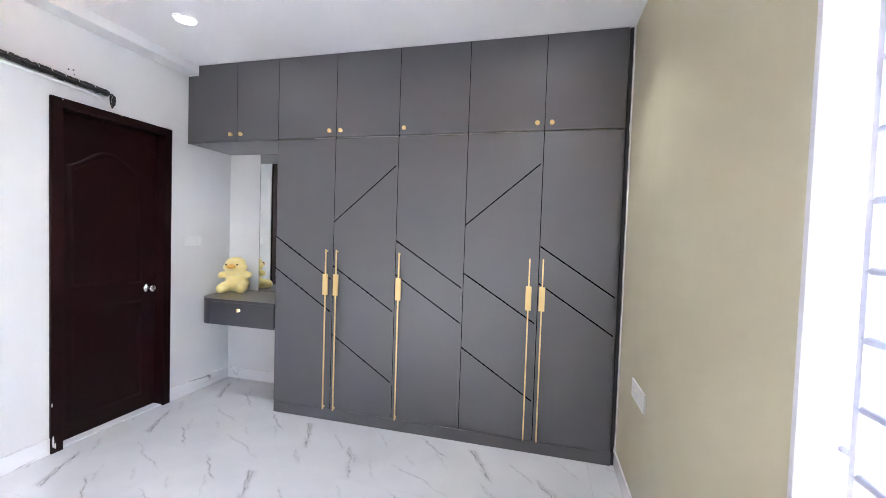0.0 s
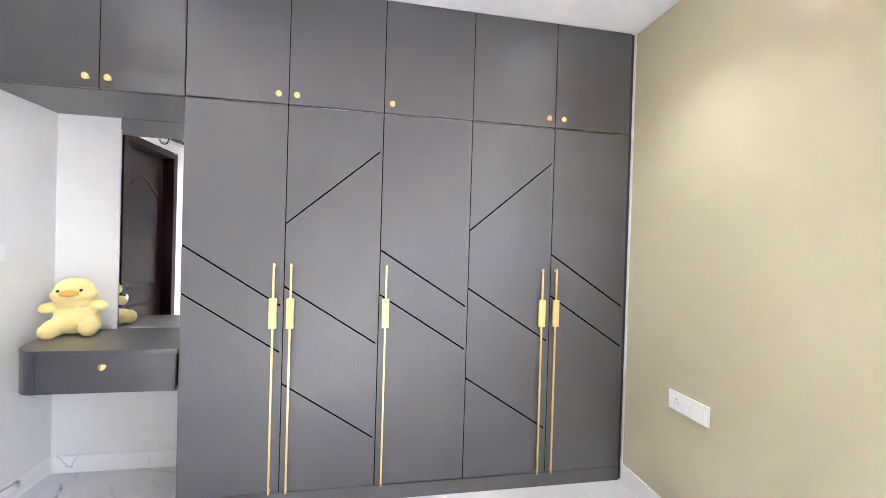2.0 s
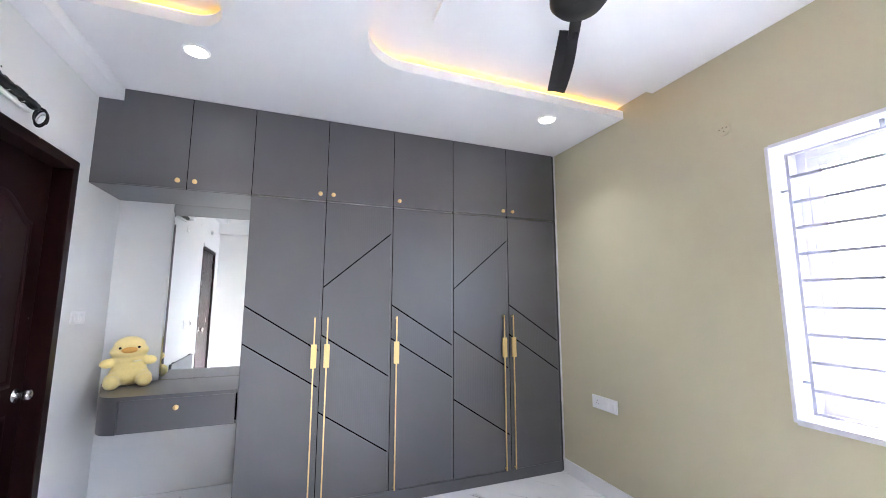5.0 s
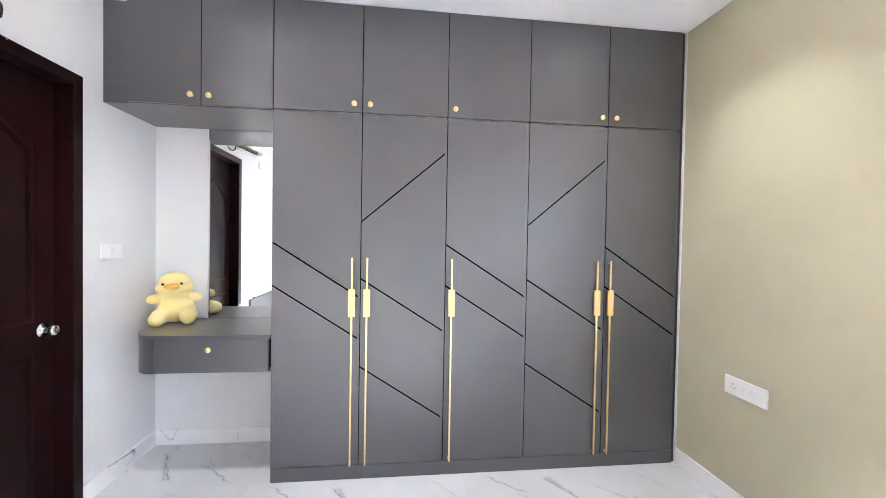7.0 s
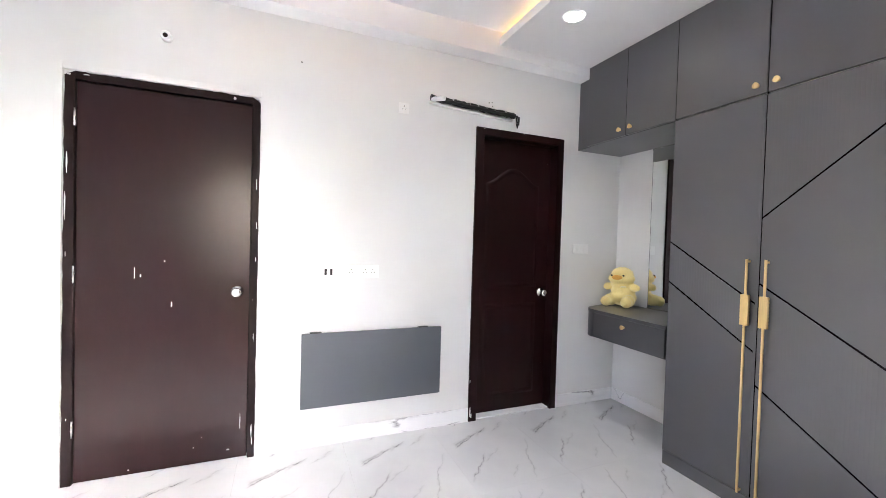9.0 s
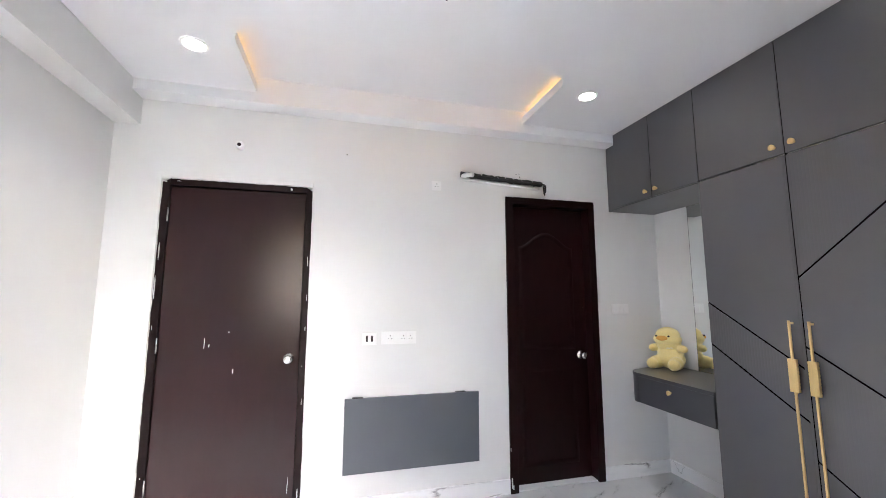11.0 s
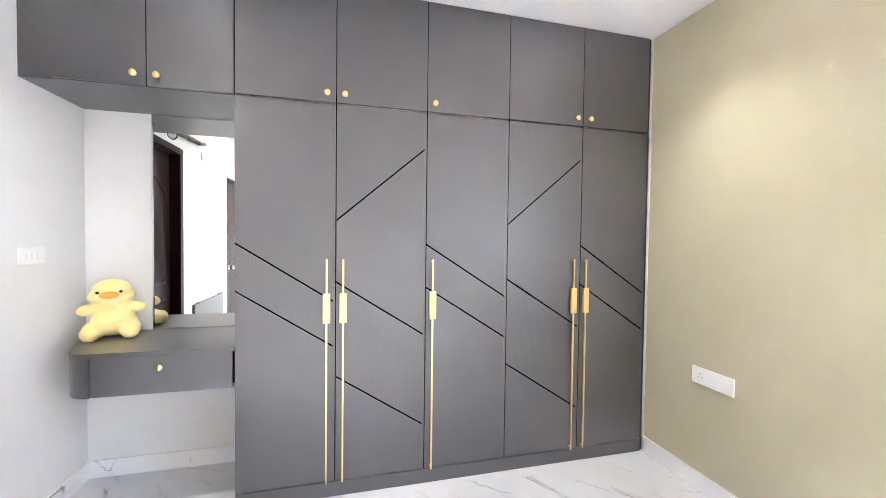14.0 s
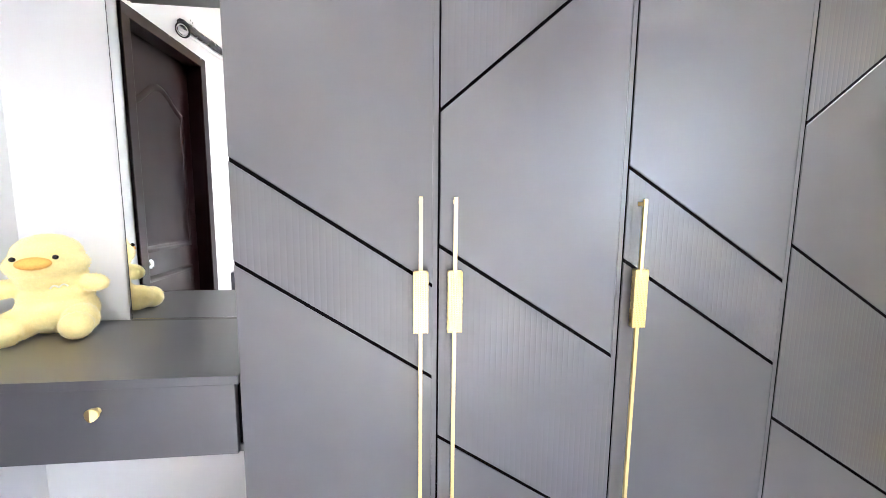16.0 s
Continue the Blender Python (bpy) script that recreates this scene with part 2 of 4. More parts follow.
GROOVE.node_tree.nodes["Principled BSDF"].inputs["Specular IOR Level"].default_value = 0.0
BROWN.node_tree.nodes["Principled BSDF"].inputs["Specular IOR Level"].default_value = 0.18
MAROON.node_tree.nodes["Principled BSDF"].inputs["Specular IOR Level"].default_value = 0.24
FRAME2.node_tree.nodes["Principled BSDF"].inputs["Specular IOR Level"].default_value = 0.12
LAMINATE.node_tree.nodes["Principled BSDF"].inputs["Specular IOR Level"].default_value = 1.0
LAMINATE.node_tree.nodes["Principled BSDF"].inputs["Coat Weight"].default_value = 1.0
LAMINATE.node_tree.nodes["Principled BSDF"].inputs["Coat IOR"].default_value = 1.66
LAMINATE.node_tree.nodes["Principled BSDF"].inputs["Coat Roughness"].default_value = 0.46
MIRROR = material("mirror_silver", (0.87, 0.895, 0.885), 0.0, 1.0)
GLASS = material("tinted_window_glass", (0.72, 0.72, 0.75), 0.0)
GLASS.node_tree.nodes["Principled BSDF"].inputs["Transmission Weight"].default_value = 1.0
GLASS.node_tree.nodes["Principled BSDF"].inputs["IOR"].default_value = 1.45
LED = glow("warm_led", (1.0, 0.48, 0.05), 0.085)
LAMP = glow("cool_white_lamp", (1.0, 0.98, 0.95), 0.8)

PLUSH = grained("yellow_plush", (0.95, 0.78, 0.33), 0.95, amount=0.05, size=120, relief=0.5)
PLUSH.node_tree.nodes["Principled BSDF"].inputs["Sheen Weight"].default_value = 0.6
BEAK = grained("orange_felt", (0.85, 0.45, 0.10), 0.9, amount=0.08, size=150, relief=0.3)
STITCH = grained("cream_stitching", (0.93, 0.88, 0.68), 0.8, amount=0.05, size=200, relief=0.1)
EYE_BLACK = material("black_bead", (0.01, 0.01, 0.01), 0.15)


# ---- mesh helpers ----
def box(bm, x0, x1, y0, y1, z0, z1, bevel=0.0, mat=0):
    vs = bmesh.ops.create_cube(bm, size=1.0)["verts"]
    for v in vs:
        v.co = Vector(((x0 + x1) / 2 + v.co.x * (x1 - x0), (y0 + y1) / 2 + v.co.y * (y1 - y0), (z0 + z1) / 2 + v.co.z * (z1 - z0)))
    faces = {f for v in vs for f in v.link_faces}
    for f in faces:
        f.material_index = mat
    if bevel:
        edges = list({e for v in vs for e in v.link_edges})
        bmesh.ops.bevel(bm, geom=edges, offset=bevel, segments=2, profile=0.6, affect="EDGES", clamp_overlap=True)
    return bm


def boxes(*rows, bevel=0.0):
    bm = bmesh.new()
    for r in rows:
        box(bm, *r, bevel=bevel)
    return bm


def prism(points, depth, bm=None):
    """A flat outline, pushed by the vector depth."""
    bm = bm or bmesh.new()
    a = [bm.verts.new(p) for p in points]
    b = [bm.verts.new(Vector(p) + Vector(depth)) for p in points]
    bm.faces.new(a)
    bm.faces.new(b[::-1])
    for i in range(len(a)):
        j = (i + 1) % len(a)
        bm.faces.new((a[i], b[i], b[j], a[j]))
    bmesh.ops.recalc_face_normals(bm, faces=bm.faces[:])
    return bm


def lathe(profile, centre, axis, steps=24, bm=None):
    """Turn (along, radius) pairs round an axis through centre."""
    bm = bm or bmesh.new()
    q = Vector((0, 0, 1)).rotation_difference(Vector(axis))
    rings = []
    for h, r in profile:
        rings.append([bm.verts.new(Vector(centre) + q @ Vector((r * math.cos(k * math.tau / steps), r * math.sin(k * math.tau / steps), h))) for k in range(steps)])
    for a, b in zip(rings, rings[1:]):
        for k in range(steps):
            bm.faces.new((a[k], a[(k + 1) % steps], b[(k + 1) % steps], b[k]))
    bm.faces.new(rings[0][::-1])
    bm.faces.new(rings[-1])
    for f in bm.faces:
        f.smooth = len(f.verts) == 4
    bmesh.ops.recalc_face_normals(bm, faces=bm.faces[:])
    return bm


def tube(points, radius, steps=8, bm=None):
    """A round tube along a list of points."""
    bm = bm or bmesh.new()
    pts = [Vector(p) for p in points]
    rings = []
    for i, p in enumerate(pts):
        d = (pts[min(i + 1, len(pts) - 1)] - pts[max(i - 1, 0)]).normalized()
        q = d.to_track_quat("Z", "Y")
        rings.append([bm.verts.new(p + q @ Vector((radius * math.cos(k * math.tau / steps), radius * math.sin(k * math.tau / steps), 0))) for k in range(steps)])
    for a, b in zip(rings, rings[1:]):
        for k in range(steps):
            bm.faces.new((a[k], a[(k + 1) % steps], b[(k + 1) % steps], b[k])).smooth = True
    bm.faces.new(rings[0][::-1])
    bm.faces.new(rings[-1])
    bmesh.ops.recalc_face_normals(bm, faces=bm.faces[:])
    return bm


def mesh_of(name, bm, *mats):
    me = bpy.data.meshes.new(name)
    bm.to_mesh(me)
    bm.free()
    for m in mats:
        me.materials.append(m)
    return me


def thing(name, at, label, category, group="", kind=""):
    """An Empty at the base of a thing with parts."""
    ob = tagged(new(name), label, category, group, kind)
    ob.location = at
    return ob


def solid(name, bm, mats, label, category="", group="", kind=""):
    """A thing or a piece of the setting that is one mesh."""
    return tagged(new(name, mesh_of(name, bm, *(mats if isinstance(mats, tuple) else (mats,)))), label, category, group, kind)


def part(name, bm, mats, parent, label=""):
    """One mesh under a thing or under a part, given in the world's metres."""
    ob = tagged(new(name, mesh_of(name, bm, *(mats if isinstance(mats, tuple) else (mats,)))), label)
    ob.parent = parent
    ob.matrix_parent_inverse = Matrix.Translation(-parent.location) if parent.parent is None else Matrix()
    return ob


# ---- the room ----
XL, XR = -2.855, 0.490          # faces of the white and the olive wall
YF, YB, YR = 2.600, 3.090, -0.900  # wardrobe front, wall behind it, rear wall
LOW, HIGH = 2.700, 2.800        # false ceiling, ceiling of its pockets

floor = solid("floor", boxes((XL - 0.3, XR + 0.25, YR - 0.25, YB + 0.25, -0.12, -0.0105)), GROUT, "polished white marble tile floor with broken grey veins", "floor", kind="structure")

D1 = (1.712, 2.470, 2.148)
D2 = (-0.600, 0.275, 2.118)
solid("wall_west", boxes(
    (XL - 0.20, XL, YR - 0.2, D2[0], 0, 2.95), (XL - 0.20, XL, D2[0], D2[1], D2[2], 2.95),
    (XL - 0.20, XL, D2[1], D1[0], 0, 2.95), (XL - 0.20, XL, D1[0], D1[1], D1[2], 2.95),
    (XL - 0.20, XL, D1[1], YB + 0.2, 0, 2.95)), WHITE, "white painted wall with two door openings", "wall", kind="structure")
solid("wall_north", boxes((XL, XR, YB, YB + 0.2, 0, 2.95)), WHITE, "white painted wall behind the wardrobe", "wall", kind="structure")
solid("wall_south", boxes((XL, XR, YR - 0.2, YR, 0, 2.95)), WHITE, "white painted rear wall", "wall", kind="structure")
W0, W1, WZ0, WZ1 = -0.520, 0.932, 0.850, 2.150   # window opening
EAST = 0.30                     # thickness of the window wall
solid("wall_east", boxes(
    (XR, XR + EAST, YR - 0.2, W0, 0, 2.95), (XR, XR + EAST, W1, YB + 0.2, 0, 2.95),
    (XR, XR + EAST, W0, W1, 0, WZ0), (XR, XR + EAST, W0, W1, WZ1, 2.95)), OLIVE, "olive green painted wall with a window opening", "wall", kind="structure")

# ceiling: slab, beams, false ceiling with two lit pockets
solid("ceiling", boxes((XL - 0.2, XR + 0.22, YR - 0.2, YB + 0.2, HIGH, HIGH + 0.16)), CEIL, "white plaster ceiling slab", "ceiling", kind="structure")
solid("beam_west", boxes((XL, -2.722, YR + 0.14, YB, 2.632, HIGH)), CEIL, "white boxed beam above the doors", "beam", kind="structure")
solid("beam_south", boxes((XL, XR, YR, YR + 0.14, 2.460, HIGH)), WHITE, "white boxed beam along the rear wall", "beam", kind="structure")


def arc(cx, cy, r, a0, a1, steps=10):
    return [(cx + r * math.cos(radians(a0 + (a1 - a0) * i / steps)), cy + r * math.sin(radians(a0 + (a1 - a0) * i / steps))) for i in range(steps + 1)]


P0, P1, XA, XB, R = -0.075, 1.800, -2.050, -1.400, 0.26
outline = [(-2.722, YR + 0.14), (XR, YR + 0.14), (XR, P0)]
outline += arc(XB + R, P0 + R, R, 270, 180) + arc(XB + R, P1 - R, R, 180, 90)
outline += [(XR, P1), (XR, YB), (-2.722, YB), (-2.722, P1)]
outline += arc(XA - 0.15, P1 - 0.15, 0.15, 90, 0) + arc(XA - 0.15, P0 + 0.15, 0.15, 0, -90)
outline += [(-2.722, P0)]
solid("false_ceiling", prism([(x, y, LOW) for x, y in outline], (0, 0, 0.058)), CEIL, "white gypsum false ceiling with curved lit pockets", "ceiling", kind="structure")
inner = [(XR, 1.55), (-0.95, 1.55)] + arc(-0.97, 1.42, 0.13, 90, 180) + arc(-0.97, 0.31, 0.13, 180, 270) + [(XR, 0.18)]
solid("ceiling_panel", prism([(x, y, 2.764) for x, y in inner], (0, 0, 0.036)), CEIL, "raised white gypsum panel inside the ceiling pocket", "ceiling", kind="structure")


def led_strip(points, label):
    """A thin lit strip on edge, fixed under the slab behind the lip of the false ceiling."""
    bm = bmesh.new()
    low = [bm.verts.new((x, y, HIGH - 0.022)) for x, y in points]
    top = [bm.verts.new((x, y, HIGH - 0.004)) for x, y in points]
    for i in range(len(points) - 1):
        bm.faces.new((low[i], low[i + 1], top[i + 1], top[i]))
    bmesh.ops.solidify(bm, geom=bm.faces[:], thickness=0.004)
    return solid("led_strip", bm, LED, label, "light strip", "cove lights")


led_strip([(XR - 0.01, P1 + 0.05)] + [p for p in arc(XB + R, P1 - R, R + 0.05, 90, 180)] + [p for p in arc(XB + R, P0 + R, R + 0.05, 180, 270)] + [(XR - 0.01, P0 - 0.05)], "warm amber light strip in the window side ceiling pocket")
led_strip([(-2.71, P1 + 0.05)] + [p for p in arc(XA - 0.15, P1 - 0.15, 0.20, 90, 0)] + [p for p in arc(XA - 0.15, P0 + 0.15, 0.20, 0, -90)] + [(-2.71, P0 - 0.05)], "warm amber light strip in the door side ceiling pocket")

# skirting tiles
solid("baseboard_west_1", boxes((XL, XL + 0.010, D2[1] + 0.012, D1[0] - 0.012, 0, 0.100), bevel=0.0015), SKIRT, "white marble skirting tile", "skirting", kind="structure")
solid("baseboard_west_2", boxes((XL, XL + 0.010, D1[1] + 0.012, YB, 0, 0.100), bevel=0.0015), SKIRT, "white marble skirting tile", "skirting", kind="structure")
solid("baseboard_west_3", boxes((XL, XL + 0.010, YR, D2[0] - 0.012, 0, 0.100), bevel=0.0015), SKIRT, "white marble skirting tile", "skirting", kind="structure")
solid("baseboard_north", boxes((XL + 0.010, -1.975, YB - 0.010, YB, 0, 0.100), bevel=0.0015), SKIRT, "white marble skirting tile under the dressing shelf", "skirting", kind="structure")
solid("baseboard_east", boxes((XR - 0.010, XR, YR, YF, 0, 0.100), bevel=0.0015), SKIRT, "white marble skirting tile along the olive wall", "skirting", kind="structure")
solid("baseboard_south", boxes((XL + 0.010, XR - 0.010, YR, YR + 0.010, 0, 0.100), bevel=0.0015), SKIRT, "white marble skirting tile", "skirting", kind="structure")


# ---- doors ----
def round_knob(parent, x, y, z, label):
    b = lathe([(0, 0.033), (0.006, 0.033), (0.008, 0.014), (0.030, 0.013), (0.036, 0.022), (0.046, 0.027), (0.056, 0.027), (0.064, 0.022), (0.067, 0.010)], (x, y, z), (1, 0, 0))
    part("knob", b, STEEL, parent, label)


def inset_panel(outline_yz, x, width, height):
    """A raised moulding that runs round a closed outline on a door leaf."""
    bm = bmesh.new()
    n = len(outline_yz)
    cy, cz = sum(p[0] for p in outline_yz) / n, sum(p[1] for p in outline_yz) / n
    rings = []
    for inset, h in ((0, 0), (width * 0.3, height), (width * 0.65, height * 0.9), (width, -0.001)):
        ring = []
        for i in range(n):
            p0, p1, p2 = Vector(outline_yz[i - 1]), Vector(outline_yz[i]), Vector(outline_yz[(i + 1) % n])
            d = ((p1 - p0).normalized() + (p2 - p1).normalized()).normalized()
            nrm = Vector((-d.y, d.x))
            if nrm.dot(Vector((cy, cz)) - p1) < 0:
                nrm = -nrm
            k = min(2.0, 1.0 / max(0.3, abs(d.dot((p2 - p1).normalized()))))
            q = p1 + nrm * inset * k
            ring.append(bm.verts.new((x + h, q.x, q.y)))
        rings.append(ring)
    for a, b in zip(rings, rings[1:]):
        for i in range(n):
            bm.faces.new((a[i], a[(i + 1) % n], b[(i + 1) % n], b[i])).smooth = True
    bmesh.ops.recalc_face_normals(bm, faces=bm.faces[:])
    return bm


# panelled door, recessed in its frame
door_a = thing("door_1", (XL, 2.09, 0), "closed dark brown panelled door with a steel knob", "door", kind="structure")
fx0, fx1 = XL - 0.12, XL + 0.016
part("frame_jamb", boxes((fx0, fx1, D1[0] - 0.010, D1[0] + 0.052, 0, D1[2]), bevel=0.003), BROWN, door_a)
part("frame_jamb", boxes((fx0, fx1, D1[1] - 0.048, D1[1] + 0.010, 0, D1[2]), bevel=0.003), BROWN, door_a)
part("frame_head", boxes((fx0, fx1 + 0.0005, D1[0] - 0.010, D1[1] + 0.010, D1[2] - 0.045, D1[2] + 0.010), bevel=0.003), BROWN, door_a)
part("door_stop", boxes((XL - 0.150, XL - 0.112, D1[0], D1[0] + 0.075, 0, D1[2]), (XL - 0.150, XL - 0.112, D1[1] - 0.070, D1[1], 0, D1[2]), (XL - 0.150, XL - 0.112, D1[0] + 0.075, D1[1] - 0.070, D1[2] - 0.07, D1[2])), BROWN, door_a)
part("threshold", boxes((XL - 0.150, XL - 0.004, D1[0] + 0.052, D1[1] - 0.048, 0, 0.010), bevel=0.002), SKIRT, door_a, "white marble door sill")
LX = XL - 0.072
leaf_a = part("leaf", boxes((LX - 0.036, LX, D1[0] + 0.054, D1[1] - 0.050, 0.012, D1[2] - 0.047), bevel=0.002), BROWN, door_a)
a0, a1 = 1.838, 2.318
top = [(a1, 0.975), (a1, 1.780)]
for i in range(0, 15):
    u = i / 14
    top.append((a1 - 0.03 - (a1 - a0 - 0.06) * u, 1.785 + 0.115 * math.sin(math.pi * u) ** 1.3))
top += [(a0, 1.780), (a0, 0.975)]
part("upper_moulding", inset_panel(top, LX, 0.040, 0.0055), BROWN, leaf_a)
part("lower_moulding", inset_panel([(a1, 0.125), (a1, 0.850), (a0, 0.850), (a0, 0.125)], LX, 0.040, 0.0055), BROWN, leaf_a)
round_knob(leaf_a, LX, 2.360, 0.930, "round satin steel door knob")
for hz in (0.35, 1.30, 1.97):
    part("screw_cap", lathe([(0, 0.004), (0.002, 0.003)], (LX, 2.392, hz), (1, 0, 0), 8), STEEL, leaf_a)

# flush entrance door with a rough painted frame
door_b = thing("door_2", (XL, -0.16, 0), "closed flush maroon brown door with paint splashed frame", "door", kind="structure")
gx0, gx1 = XL - 0.10, XL + 0.006


def rough_bar(x0, x1, y0, y1, z0, z1, seed, along):
    """A frame timber whose outer edges are a little wavy from brushed paint."""
    rng = random.Random(seed)
    bm = box(bmesh.new(), x0, x1, y0, y1, z0, z1)
    edges = [e for e in bm.edges if abs((e.verts[0].co - e.verts[1].co)[along]) > 0.3]
    bmesh.ops.subdivide_edges(bm, edges=edges, cuts=40, use_grid_fill=True)
    for v in bm.verts:
        if v.co.x > x0 + 0.01:
            v.co.x += rng.uniform(-0.001, 0.001)
        v.co[1 if along == 2 else 2] += rng.uniform(-0.002, 0.002)
        if along == 2 and v.co.z > z1 - 0.005 and abs(v.co.y - (y0 if y0 < D2[0] else y1)) < 0.008:
            v.co.z -= 0.024     # brushed round at the outer corner
    return bm


part("frame_jamb", rough_bar(gx0, gx1, D2[0] - 0.009, D2[0] + 0.033, 0, D2[2] + 0.006, 1, 2), FRAME2, door_b)
part("frame_jamb", rough_bar(gx0, gx1, D2[1] - 0.029, D2[1] + 0.009, 0, D2[2] + 0.006, 2, 2), FRAME2, door_b)
part("frame_head", rough_bar(gx0, gx1 + 0.001, D2[0] + 0.034, D2[1] - 0.030, D2[2] - 0.032, D2[2] + 0.006, 3, 1), FRAME2, door_b)
part("door_stop", boxes((XL - 0.14, XL - 0.055, D2[0], D2[0] + 0.06, 0, D2[2]), (XL - 0.14, XL - 0.055, D2[1] - 0.055, D2[1], 0, D2[2]), (XL - 0.14, XL - 0.055, D2[0] + 0.06, D2[1] - 0.055, D2[2] - 0.06, D2[2])), FRAME2, door_b)
MX = XL - 0.008
leaf_b = part("leaf", boxes((MX - 0.035, MX, D2[0] + 0.037, D2[1] - 0.034, 0.006, D2[2] - 0.038), bevel=0.002), MAROON, door_b)
round_knob(leaf_b, MX, 0.178, 0.990, "round satin steel door knob")
for hz in (0.25, 1.05, 1.85):
    part("hinge", lathe([(0, 0.006), (0.09, 0.006)], (XL + 0.008, D2[0] + 0.035, hz), (0, 0, 1), 10), STEEL, leaf_b, "dark steel barrel hinge")


def paint_mark(y, z, w, h, seed):
    rng = random.Random(seed)
    pts = []
    for k in range(10):
        a = k * math.tau / 10
        r = rng.uniform(0.6, 1.1)
        pts.append((0, y + math.cos(a) * r * w / 2, z + math.sin(a) * r * h / 2))
    return pts


for k, (y, z, w, h) in enumerate(((-0.315, 1.10, 0.004, 0.085), (-0.288, 1.085, 0.008, 0.020), (-0.18, 1.165, 0.006, 0.012), (-0.145, 0.925, 0.007, 0.035), (0.205, 0.225, 0.004, 0.11), (0.145, 0.06, 0.018, 0.008), (-0.03, 0.10, 0.006, 0.006), (-0.33, 0.03, 0.010, 0.008), (0.01, 0.155, 0.005, 0.004))):
    bm = prism([(MX, p[1], p[2]) for p in paint_mark(y, z, w, h, k)], (0.0012, 0, 0))
    part("paint_mark", bm, TAPE, leaf_b, "dried white paint drip")
for k, (y, z, w, h) in enumerate(((0.266, 0.16, 0.014, 0.10), (0.270, 0.10, 0.010, 0.05), (0.268, 0.72, 0.006, 0.05), (0.272, 1.18, 0.006, 0.03), (0.270, 1.62, 0.008, 0.08), (0.274, 1.38, 0.006, 0.05), (-0.596, 1.66, 0.010, 0.14), (-0.602, 1.45, 0.012, 0.16), (-0.598, 1.20, 0.006, 0.03), (-0.59, 2.105, 0.030, 0.010), (0.150, 2.104, 0.030, 0.018), (-0.52, 2.112, 0.05, 0.006), (-0.59, 0.35, 0.006, 0.012), (0.262, 0.94, 0.005, 0.012))):
    bm = prism([(gx1, p[1], p[2]) for p in paint_mark(y, z, w * 0.6, h, 50 + k)], (0.0022, 0, 0))
    part("paint_mark", bm, TAPE, door_b, "dried white paint splash")
for k, (y, z, w, h) in enumerate(((1.712, 0.075, 0.014, 0.075), (1.722, 0.045, 0.010, 0.040), (1.706, 0.30, 0.006, 0.030), (1.76, 2.149, 0.012, 0.008), (2.10, 2.153, 0.010, 0.006))):
    bm = prism([(fx1 + 0.0005, p[1], p[2]) for p in paint_mark(y, z, w, h, 90 + k)], (0.0012, 0, 0))
    part("paint_mark", bm, TAPE, door_a, "dried white paint splash")
# plaster bead round the entrance frame
solid("trim", boxes((XL, XL + 0.016, D2[0] - 0.046, D2[0] - 0.013, 0, D2[2] + 0.042), (XL, XL + 0.016, D2[0] - 0.013, D2[1] + 0.014, D2[2] + 0.010, D2[2] + 0.042), bevel=0.003), WHITE, "white plaster bead round the entrance door", "trim", kind="structure")


# ---- window ----
win = thing("window_1", (XR, 0.11, WZ0), "white sliding window with a horizontal bar grille", "window", kind="structure")
RV = XR + 0.222                 # inner face of the window frame
part("reveal_lining", boxes((XR - 0.004, RV, W1 - 0.006, W1 + 0.012, WZ0 - 0.006, WZ1 + 0.006), (XR - 0.004, RV, W0 - 0.012, W0 + 0.006, WZ0 - 0.006, WZ1 + 0.006),
     (XR - 0.004, RV, W0 + 0.006, W1 - 0.006, WZ1 - 0.006, WZ1 + 0.012), bevel=0.003), UPVC, win)
part("sill", boxes((XR - 0.010, RV, W0 + 0.006, W1 - 0.006, WZ0 - 0.014, WZ0 + 0.012), bevel=0.003), UPVC, win)
wx0, wx1 = RV, RV + 0.070
outer = part("window_frame", boxes((wx0, wx1, W1 - 0.042, W1, WZ0, WZ1), (wx0, wx1, W0, W0 + 0.042, WZ0, WZ1), (wx0, wx1, W0 + 0.042, W1 - 0.042, WZ0, WZ0 + 0.042), (wx0, wx1, W0 + 0.042, W1 - 0.042, WZ1 - 0.042, WZ1), bevel=0.003), UPVC, win)
for x in (wx0 + 0.004, wx0 + 0.034):
    part("track_rail", boxes((x, x + 0.004, W0 + 0.042, W1 - 0.042, WZ0 + 0.042, WZ0 + 0.056)), UPVC, outer)
mid = (W0 + W1) / 2
